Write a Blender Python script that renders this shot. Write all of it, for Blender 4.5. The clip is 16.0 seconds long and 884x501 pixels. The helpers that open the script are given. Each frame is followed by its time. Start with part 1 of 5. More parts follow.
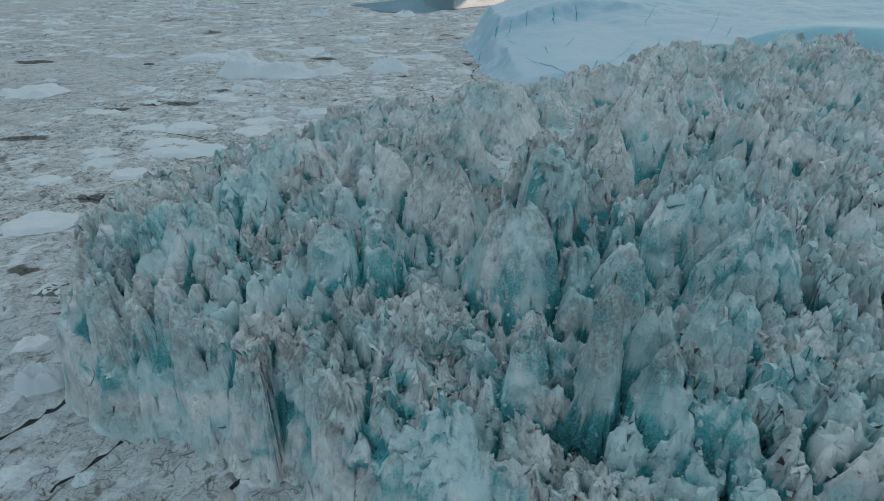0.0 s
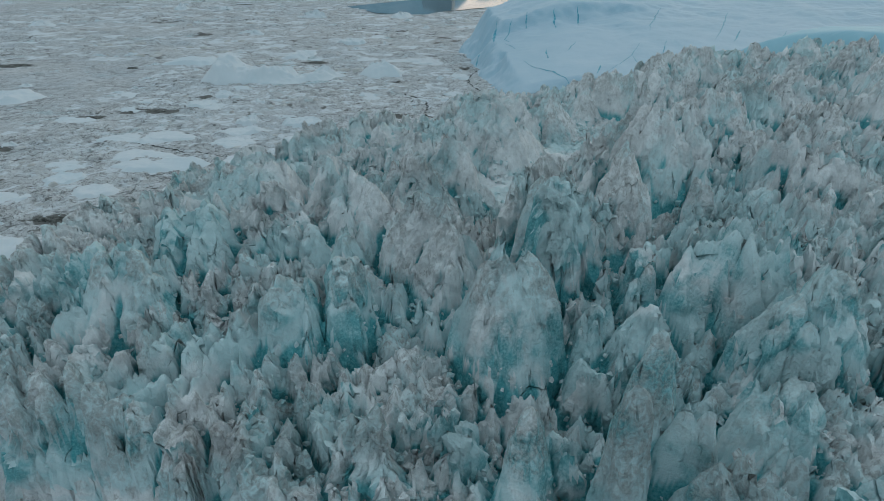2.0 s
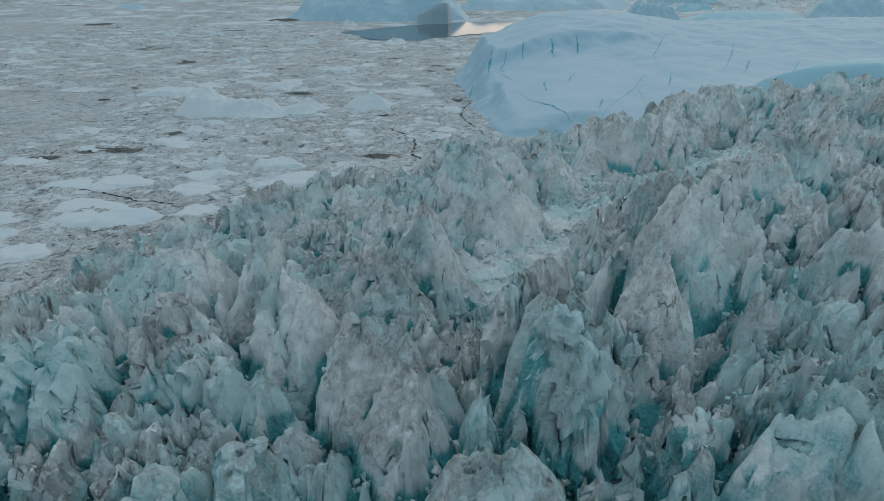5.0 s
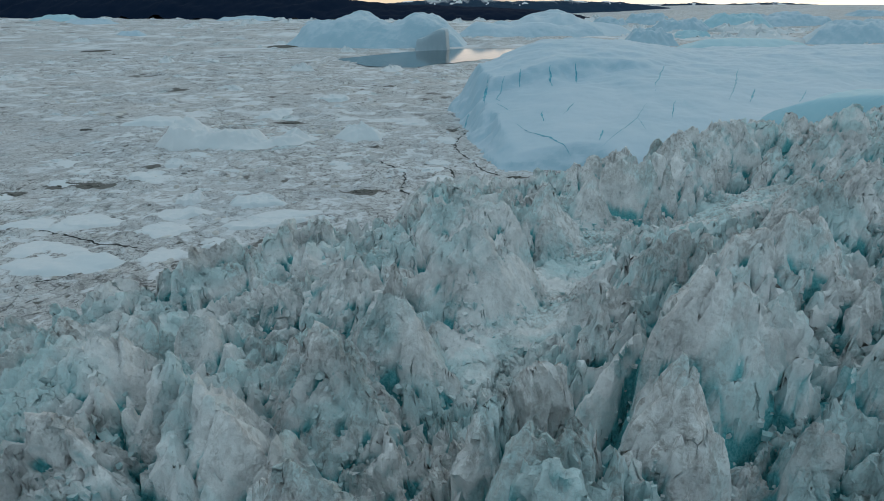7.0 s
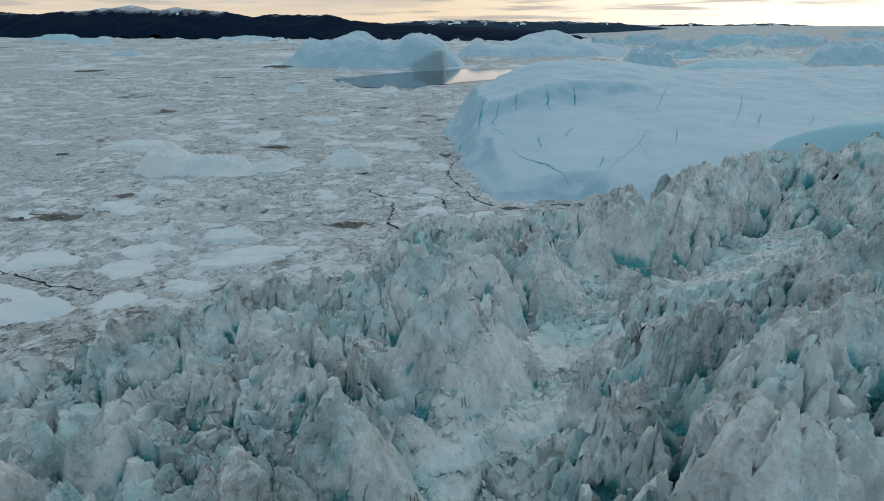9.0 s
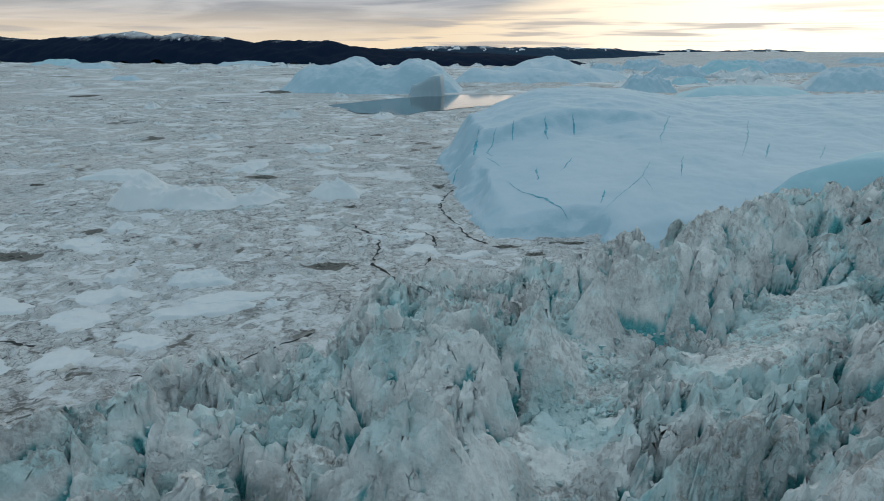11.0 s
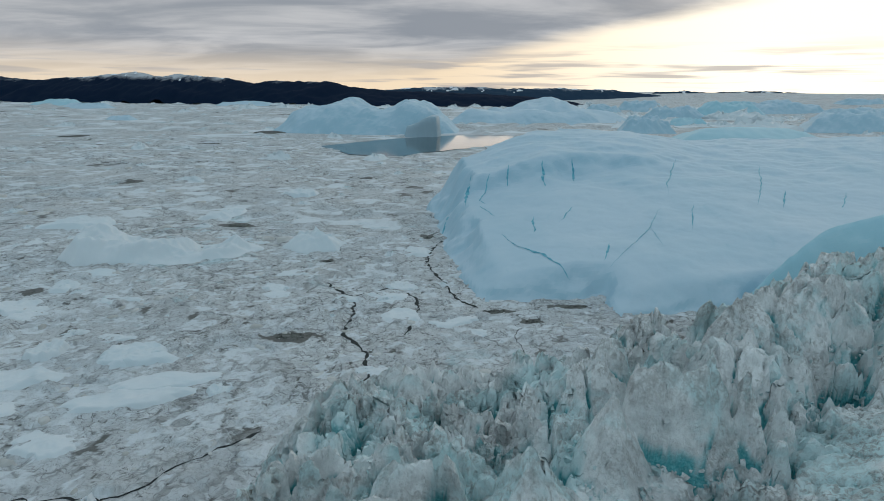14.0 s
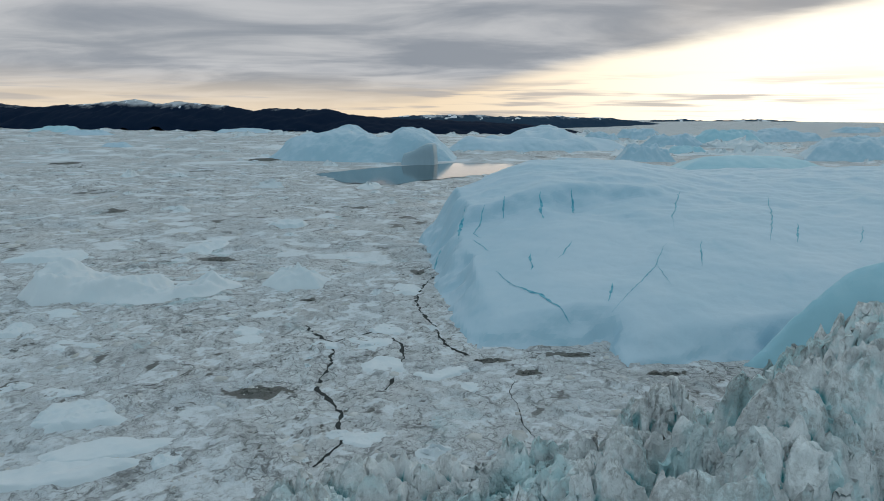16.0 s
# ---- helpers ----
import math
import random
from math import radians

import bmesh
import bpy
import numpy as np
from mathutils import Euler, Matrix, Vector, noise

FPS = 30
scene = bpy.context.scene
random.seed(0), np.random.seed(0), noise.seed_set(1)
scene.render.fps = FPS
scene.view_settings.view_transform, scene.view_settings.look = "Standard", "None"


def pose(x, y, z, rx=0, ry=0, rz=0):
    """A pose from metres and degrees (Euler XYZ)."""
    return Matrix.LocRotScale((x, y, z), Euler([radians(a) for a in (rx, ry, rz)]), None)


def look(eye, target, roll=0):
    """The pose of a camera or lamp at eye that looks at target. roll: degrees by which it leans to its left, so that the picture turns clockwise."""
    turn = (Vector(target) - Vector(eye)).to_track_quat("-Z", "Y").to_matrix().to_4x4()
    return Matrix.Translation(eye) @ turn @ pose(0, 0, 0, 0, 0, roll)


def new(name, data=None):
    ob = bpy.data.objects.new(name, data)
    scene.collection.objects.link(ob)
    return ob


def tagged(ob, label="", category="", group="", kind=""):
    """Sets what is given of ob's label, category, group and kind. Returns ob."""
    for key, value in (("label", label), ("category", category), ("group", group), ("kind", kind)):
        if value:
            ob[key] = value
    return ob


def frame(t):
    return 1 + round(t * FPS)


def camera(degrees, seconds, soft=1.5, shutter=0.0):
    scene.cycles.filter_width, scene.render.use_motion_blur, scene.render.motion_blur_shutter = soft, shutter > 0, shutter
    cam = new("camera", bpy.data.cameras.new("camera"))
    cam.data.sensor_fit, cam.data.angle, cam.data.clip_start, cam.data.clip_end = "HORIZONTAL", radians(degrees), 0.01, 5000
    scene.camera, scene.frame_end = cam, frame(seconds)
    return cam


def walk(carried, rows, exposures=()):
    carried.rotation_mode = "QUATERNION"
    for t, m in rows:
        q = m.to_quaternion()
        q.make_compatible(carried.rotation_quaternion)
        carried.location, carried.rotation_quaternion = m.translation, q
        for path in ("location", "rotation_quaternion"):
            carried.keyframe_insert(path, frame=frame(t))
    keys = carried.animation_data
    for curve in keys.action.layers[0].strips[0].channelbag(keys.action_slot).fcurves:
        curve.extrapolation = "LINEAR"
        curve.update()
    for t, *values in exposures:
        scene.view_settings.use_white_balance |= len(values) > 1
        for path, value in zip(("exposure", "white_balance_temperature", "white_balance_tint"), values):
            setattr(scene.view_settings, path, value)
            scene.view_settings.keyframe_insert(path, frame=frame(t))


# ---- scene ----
cam = camera(73.0, 16.0, soft=0.7)
PATH = [
    (0, (-7.692, -160.397, 79.415), (-7.8, -158.613, 78.516), 0.1),
    (0.5, (-7.214, -155.262, 78.999), (-7.323, -153.479, 78.1), 0.1),
    (1, (-6.831, -150.252, 78.779), (-6.939, -148.469, 77.879), 0.0),
    (1.5, (-6.373, -144.657, 78.558), (-6.482, -142.874, 77.659), 0.1),
    (2, (-6.075, -139.449, 78.485), (-6.182, -137.664, 77.589), 0.2),
    (2.5, (-5.664, -133.543, 78.367), (-5.771, -131.755, 77.478), 0.2),
    (3, (-5.197, -128.054, 78.332), (-5.304, -126.262, 77.451), 0.1),
    (3.5, (-4.598, -122.273, 78.581), (-4.707, -120.475, 77.713), 0.1),
    (4, (-4.166, -116.893, 78.628), (-4.274, -115.087, 77.775), 0.1),
    (4.2, (-3.982, -114.538, 78.735), (-4.089, -112.73, 77.886), 0.1),
    (6.3, (-1.171, -91.795, 79.57), (-1.273, -89.96, 78.781), 0.4),
    (6.5, (-0.66, -89.792, 79.509), (-0.768, -87.953, 78.731), 0.2),
    (7, (0.063, -84.683, 79.568), (-0.046, -82.838, 78.803), 0.2),
    (7.5, (0.798, -79.429, 79.632), (0.69, -77.578, 78.882), 0.2),
    (8, (1.562, -74.231, 79.697), (1.454, -72.375, 78.961), 0.3),
    (8.5, (2.268, -68.873, 79.917), (2.161, -67.012, 79.194), 0.3),
    (9, (2.774, -63.805, 80.045), (2.667, -61.939, 79.335), 0.3),
    (9.2, (2.942, -61.668, 80.1), (2.838, -59.799, 79.395), 0.3),
    (11.5, (6.62, -36.864, 80.658), (6.51, -34.966, 80.04), 0.4),
    (12, (7.168, -31.603, 80.607), (7.059, -29.698, 80.009), 0.4),
    (12.5, (7.855, -25.789, 80.634), (7.747, -23.878, 80.056), 0.4),
    (13, (8.482, -20.36, 80.512), (8.374, -18.443, 79.954), 0.5),
    (13.5, (9.036, -14.828, 80.621), (8.927, -12.904, 80.085), 0.5),
    (14, (9.809, -9.358, 80.688), (9.7, -7.429, 80.169), 0.5),
    (14.5, (10.568, -3.796, 80.684), (10.459, -1.861, 80.188), 0.5),
    (15, (11.195, 1.312, 80.766), (11.087, 3.251, 80.29), 0.5),
    (15.5, (11.827, 6.857, 80.756), (11.719, 8.802, 80.302), 0.6),
    (16, (12.532, 12.055, 80.724), (12.424, 14.005, 80.29), 0.6),
]
walk(cam, [(t, look(eye, target, roll)) for t, eye, target, roll in PATH])

# ---- world and light ----
SUN_AZ, SUN_EL = radians(24), radians(9)
world = bpy.data.worlds.new("world")
scene.world = world
world.use_nodes = True


class Nodes:
    """Short-hand for building a node tree."""

    def __init__(self, tree):
        self.tree = tree
        tree.nodes.clear()

    def add(self, kind, **settings):
        n = self.tree.nodes.new(kind)
        for k, v in settings.items():
            setattr(n, k, v)
        return n

    def link(self, a, b):
        self.tree.links.new(a, b)

    def put(self, socket, value):
        if hasattr(value, "is_output"):
            self.link(value, socket)
        elif value is not None:
            socket.default_value = value

    def math(self, op, a, b=None, c=None, clamp=False):
        n = self.add("ShaderNodeMath", operation=op, use_clamp=clamp)
        for s, v in zip(n.inputs, (a, b, c)):
            self.put(s, v)
        return n.outputs[0]

    def smooth(self, x, lo, hi):
        n = self.add("ShaderNodeMapRange", interpolation_type="SMOOTHSTEP")
        self.put(n.inputs[0], x)
        n.inputs[1].default_value, n.inputs[2].default_value = lo, hi
        return n.outputs[0]

    def mix(self, fac, a, b, blend="MIX"):
        n = self.add("ShaderNodeMix", data_type="RGBA", blend_type=blend)
        self.put(n.inputs[0], fac)
        self.put(n.inputs[6], a if hasattr(a, "is_output") else (*a, 1))
        self.put(n.inputs[7], b if hasattr(b, "is_output") else (*b, 1))
        return n.outputs[2]

    def noise(self, vector, scale, detail=4.0, rough=0.55, warp=0.0):
        n = self.add("ShaderNodeTexNoise")
        self.put(n.inputs["Vector"], vector)
        n.inputs["Scale"].default_value, n.inputs["Detail"].default_value = scale, detail
        n.inputs["Roughness"].default_value, n.inputs["Distortion"].default_value = rough, warp
        return n.outputs[0]

    def voronoi(self, vector, scale, feature="F1", out=0, jitter=1.0):
        n = self.add("ShaderNodeTexVoronoi", feature=feature)
        self.put(n.inputs["Vector"], vector)
        n.inputs["Scale"].default_value, n.inputs["Randomness"].default_value = scale, jitter
        return n.outputs[out]

    def scaled(self, vector, sx, sy, sz):
        n = self.add("ShaderNodeVectorMath", operation="MULTIPLY")
        self.link(vector, n.inputs[0])
        n.inputs[1].default_value = (sx, sy, sz)
        return n.outputs[0]


def build_world():
    g = Nodes(world.node_tree)
    out, back = g.add("ShaderNodeOutputWorld"), g.add("ShaderNodeBackground")
    way = g.add("ShaderNodeTexCoord").outputs["Generated"]
    split = g.add("ShaderNodeSeparateXYZ")
    g.link(way, split.inputs[0])
    x, y, z = split.outputs
    sky = g.add("ShaderNodeTexSky", sky_type="NISHITA", sun_disc=False, sun_elevation=SUN_EL, sun_rotation=SUN_AZ)
    blue = g.mix(1.0, sky.outputs[0], (SKY_GAIN, SKY_GAIN, SKY_GAIN), "MULTIPLY")
    # Flat cloud sheets: the view direction laid onto a plane high up.
    up = g.math("MAXIMUM", z, 0.02)
    plane = g.add("ShaderNodeCombineXYZ")
    g.link(g.math("DIVIDE", x, g.math("ADD", up, 0.10)), plane.inputs[0])
    g.link(g.math("DIVIDE", y, g.math("ADD", up, 0.10)), plane.inputs[1])
    sheet = plane.outputs[0]
    streak = g.noise(g.scaled(sheet, 0.55, 1.0, 1.0), 1.1, 7, 0.55, 0.5)
    big = g.noise(sheet, 0.35, 4, 0.5, 0.3)
    cloud = g.mix(g.smooth(streak, 0.35, 0.68), CLOUD_DARK, CLOUD_LIGHT)
    # The open, sunlit part of the sky low ahead: it widens towards the sun's side.
    edge = g.math("ADD", g.math("MULTIPLY_ADD", x, 0.21, 0.060), g.math("MULTIPLY_ADD", big, 0.05, -0.025))
    edge = g.math("ADD", edge, g.math("MULTIPLY_ADD", streak, 0.03, -0.015))
    gap = g.math("SUBTRACT", edge, z)
    low_mask = g.math("MULTIPLY", g.smooth(gap, -0.006, 0.022), g.smooth(y, 0.2, 0.75))
    bars = g.smooth(g.noise(g.scaled(way, 3.0, 3.0, 55.0), 1.6, 3, 0.55, 0.2), 0.50, 0.66)
    bars = g.math("MULTIPLY", bars, g.smooth(g.math("SUBTRACT", 0.085, g.math("MULTIPLY", x, 0.10)), 0.0, 0.05))
    bars = g.math("MULTIPLY", bars, g.smooth(g.math("MULTIPLY", z, -1.0), -0.085, -0.035))
    glow = g.mix(g.smooth(x, -0.1, 0.42), GLOW_SIDE, GLOW_SUN)
    glow = g.mix(g.math("MULTIPLY", bars, 0.75), glow, (0.42, 0.40, 0.40))
    low = g.mix(g.smooth(z, 0.0, 0.35), (0.55, 0.56, 0.58), blue)
    cover = g.mix(g.math("MULTIPLY", g.smooth(big, 0.30, 0.55), 0.85), low, cloud)
    ahead = g.smooth(y, -0.1, 0.6)
    # Overhead and behind, the cloud is thin and the sky's blue comes through.
    thin = g.mix(g.smooth(streak, 0.3, 0.7), OVERHEAD_DARK, OVERHEAD_LIGHT)
    high = g.mix(0.15, thin, blue)
    high = g.mix(g.math("MULTIPLY", g.smooth(y, 0.2, -0.5), g.smooth(z, 0.75, 0.1)), high, BEHIND)
    dome = g.mix(g.math("MULTIPLY", ahead, g.smooth(z, 0.55, 0.24)), high, g.mix(0.8, cover, cloud))
    rim = g.math("MULTIPLY", g.smooth(z, 0.075, 0.0), g.smooth(y, 0.1, 0.7))
    dome = g.mix(g.math("MULTIPLY", rim, 0.85), dome, g.mix(g.math("MULTIPLY", bars, 0.55), GLOW_SIDE, (0.42, 0.40, 0.40)))
    whole = g.mix(low_mask, dome, glow)
    g.link(whole, back.inputs[0])
    back.inputs[1].default_value = SKY_STRENGTH
    g.link(back.outputs[0], out.inputs[0])


SKY_GAIN, SKY_STRENGTH = 0.10, 1.0
OVERHEAD_DARK, OVERHEAD_LIGHT, BEHIND = (0.42, 0.56, 0.63), (0.62, 0.77, 0.84), (0.40, 0.53, 0.60)
CLOUD_DARK, CLOUD_LIGHT = (0.27, 0.30, 0.345), (0.54, 0.55, 0.57)
GLOW_SIDE, GLOW_SUN = (0.92, 0.75, 0.54), (1.35, 1.22, 1.00)
build_world()

sun = new("sun", bpy.data.lights.new("sun", "SUN"))
sun.data.energy, sun.data.angle, sun.data.color = 0.5, radians(60), (1.0, 0.86, 0.70)
sun.matrix_world = look((math.sin(SUN_AZ) * 100, math.cos(SUN_AZ) * 100, math.tan(SUN_EL) * 100), (0, 0, 0))


# ---- materials ----
def material(name):
    m = bpy.data.materials.new(name)
    m.use_nodes = True
    g = Nodes(m.node_tree)
    out, skin = g.add("ShaderNodeOutputMaterial"), g.add("ShaderNodeBsdfPrincipled")
    g.link(skin.outputs[0], out.inputs[0])
    return m, g, skin


def bump(g, skin, height, strength, distance):
    b = g.add("ShaderNodeBump")
    g.link(height, b.inputs["Height"])
    b.inputs["Strength"].default_value, b.inputs["Distance"].default_value = strength, distance
    g.link(b.outputs[0], skin.inputs["Normal"])


def glacier_ice(name, dirt_much, blue_much):
    """Crevassed glacier ice: grey-white weathered skin, blue on steep walls, crevasse light and shade painted into
    hollows as blue, silt and grit in bands on top.
    """
    m, g, skin = material(name)
    geo = g.add("ShaderNodeNewGeometry")
    pos = geo.outputs["Position"]
    n = g.add("ShaderNodeSeparateXYZ")
    g.link(geo.outputs["Normal"], n.inputs[0])
    flat = n.outputs[2]
    low_mask = g.add("ShaderNodeAttribute", attribute_name="ice_tone").outputs["Fac"]
    tone = g.noise(pos, 0.30, 5, 0.6)
    grain = g.noise(pos, 2.4, 6, 0.65, 0.3)
    crust = g.noise(pos, 7.0, 4, 0.6)
    tall = g.scaled(pos, 1.0, 1.0, 0.7)
    veil = g.smooth(g.noise(pos, 0.075, 4, 0.55, 0.6), 0.50 - blue_much, 0.70 - blue_much)
    white = g.mix(g.smooth(tone, 0.3, 0.7), (0.68, 0.70, 0.71), (0.88, 0.90, 0.905))
    own = g.add("ShaderNodeObjectInfo").outputs["Random"]
    white = g.mix(g.math("MULTIPLY", g.smooth(own, 0.35, 1.0), 0.35), white, (0.80, 0.82, 0.83))
    white = g.mix(g.math("MULTIPLY", veil, 0.62), white, (0.43, 0.69, 0.72))
    white = g.mix(g.math("MULTIPLY", g.smooth(crust, 0.45, 0.72), 0.30), white, (0.50, 0.54, 0.55))
    steep = g.smooth(g.math("ADD", flat, g.math("MULTIPLY_ADD", grain, 0.5, -0.25)), 0.55, 0.05)
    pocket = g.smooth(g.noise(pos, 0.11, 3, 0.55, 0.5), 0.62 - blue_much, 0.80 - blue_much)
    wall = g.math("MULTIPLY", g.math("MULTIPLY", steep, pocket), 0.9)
    # Hollows turn blue: ice colour with the light scattered in crevasses painted in.
    ice_tone = g.math("MAXIMUM", wall, g.smooth(g.math("ADD", low_mask, g.math("MULTIPLY_ADD", grain, 0.22, -0.11)), 0.20, 0.92))
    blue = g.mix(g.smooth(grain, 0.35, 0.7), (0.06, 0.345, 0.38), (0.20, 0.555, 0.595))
    col = g.mix(ice_tone, white, blue)
    # Fractures: wide-set ones that run deep, and a fine net.
    bent = g.add("ShaderNodeVectorMath", operation="ADD")
    g.link(g.scaled(pos, 1.0, 1.0, 0.4), bent.inputs[0])
    sway = g.add("ShaderNodeTexNoise")
    g.link(pos, sway.inputs["Vector"])
    sway.inputs["Scale"].default_value, sway.inputs["Detail"].default_value = 0.35, 4
    g.link(g.scaled(sway.outputs[1], 1.0, 1.0, 0.6), bent.inputs[1])
    wide = g.math("MULTIPLY", g.smooth(g.voronoi(bent.outputs[0], 0.17, "DISTANCE_TO_EDGE"), 0.020, 0.0), g.smooth(g.noise(pos, 0.16, 3, 0.6), 0.57, 0.69))
    net = g.math("MULTIPLY", g.smooth(g.voronoi(bent.outputs[0], 0.60, "DISTANCE_TO_EDGE"), 0.030, 0.0), g.smooth(g.noise(pos, 0.25, 3, 0.6), 0.62, 0.74))
    rift = g.math("MAXIMUM", wide, g.math("MULTIPLY", net, 0.8))
    col = g.mix(g.math("MULTIPLY", rift, 0.6), col, (0.04, 0.20, 0.24))
    streaks = g.noise(tall, 0.9, 6, 0.7, 0.6)
    field = g.noise(pos, 0.06, 4, 0.55, 0.4)
    grit = g.math("MULTIPLY", g.smooth(streaks, 0.44, 0.62), g.smooth(field, 0.60 - dirt_much, 0.78 - dirt_much))
    grit = g.math("MULTIPLY", grit, g.math("MULTIPLY", g.smooth(flat, -0.1, 0.5), g.math("MULTIPLY_ADD", g.smooth(own, 0.9, 0.2), 0.6, 0.4)))
    crown = g.math("MULTIPLY", g.smooth(low_mask, -0.12, -0.55), g.smooth(streaks, 0.36, 0.60))
    grit = g.math("MAXIMUM", grit, g.math("MULTIPLY", crown, g.math("MULTIPLY_ADD", g.smooth(own, 0.85, 0.3), 0.65, 0.2)))
    grit = g.math("MULTIPLY", grit, g.math("SUBTRACT", 1.0, low_mask, clamp=True))
    silt = g.mix(g.smooth(grain, 0.3, 0.7), (0.13, 0.12, 0.11), (0.42, 0.405, 0.39))
    col = g.mix(g.math("MULTIPLY", grit, 0.75), col, silt)
    # Grit washed down the faces in thin dark runnels.
    run = g.math("MULTIPLY", g.smooth(g.noise(g.scaled(pos, 1.0, 1.0, 0.5), 1.6, 5, 0.7, 0.8), 0.56, 0.68), g.smooth(g.noise(pos, 0.14, 4, 0.6, 0.5), 0.50, 0.62))
    run = g.math("MULTIPLY", run, g.math("SUBTRACT", 1.0, low_mask, clamp=True))
    col = g.mix(g.math("MULTIPLY", run, 0.40), col, (0.16, 0.15, 0.135))
    g.link(col, skin.inputs["Base Color"])
    skin.inputs["Roughness"].default_value = 0.55
    skin.inputs["Specular IOR Level"].default_value = 0.35
    chips = g.math("ADD", g.voronoi(tall, 0.9), g.math("MULTIPLY", g.voronoi(tall, 2.6), 0.45))
    fine = g.math("ADD", g.math("MULTIPLY", grain, 0.5), g.math("MULTIPLY", crust, 0.22))
    rugged = g.smooth(g.noise(pos, 0.10, 3, 0.5), 0.46, 0.66)
    flake = g.add("ShaderNodeTexNoise", noise_type="RIDGED_MULTIFRACTAL")
    g.link(tall, flake.inputs["Vector"])
    for key, value in (("Scale", 0.55), ("Detail", 5.0), ("Roughness", 0.62), ("Lacunarity", 2.2)):
        flake.inputs[key].default_value = value
    fine = g.math("MULTIPLY_ADD", flake.outputs[0], 0.55, fine)
    relief = g.math("MULTIPLY", g.math("MULTIPLY_ADD", chips, 0.5, fine), g.math("MULTIPLY_ADD", rugged, 0.75, 0.45))
    bump(g, skin, g.math("MULTIPLY_ADD", rift, -0.9, relief), 1.0, 0.9)
    return m


def berg_ice(name, base, tint, clean=0.4):
    """Smooth snow-white iceberg ice with faint blue veils and fine relief."""
    m, g, skin = material(name)
    geo = g.add("ShaderNodeNewGeometry")
    pos = geo.outputs["Position"]
    n = g.add("ShaderNodeSeparateXYZ")
    g.link(geo.outputs["True Normal"], n.inputs[0])
    veil = g.smooth(g.noise(pos, 0.02, 4, 0.55, 0.8), 0.42, 0.72)
    fine = g.noise(pos, 0.35, 6, 0.6)
    col = g.mix(g.math("MULTIPLY", veil, 0.6), base, tint)
    col = g.mix(g.math("MULTIPLY", g.smooth(fine, 0.55, 0.8), 0.35), col, tuple(v * 0.86 for v in base))
    # Steep broken faces show the clean ice under the snow.
    bare = g.smooth(g.math("ADD", n.outputs[2], g.math("MULTIPLY_ADD", g.noise(pos, 0.09, 4, 0.6), 0.5, -0.25)), 0.93, 0.55)
    col = g.mix(g.math("MULTIPLY", bare, clean), col, (tint[0] * 0.55, tint[1] * 0.80, tint[2] * 0.86))
    spot = g.smooth(g.noise(pos, 0.045, 5, 0.65, 0.6), 0.60, 0.72)
    col = g.mix(g.math("MULTIPLY", spot, 0.30), col, (tint[0] * 0.72, tint[1] * 0.90, tint[2] * 0.93))
    g.link(col, skin.inputs["Base Color"])
    skin.inputs["Roughness"].default_value = 0.55
    bump(g, skin, g.math("ADD", fine, g.noise(pos, 0.08, 4, 0.5)), 0.4, 0.35)
    return m


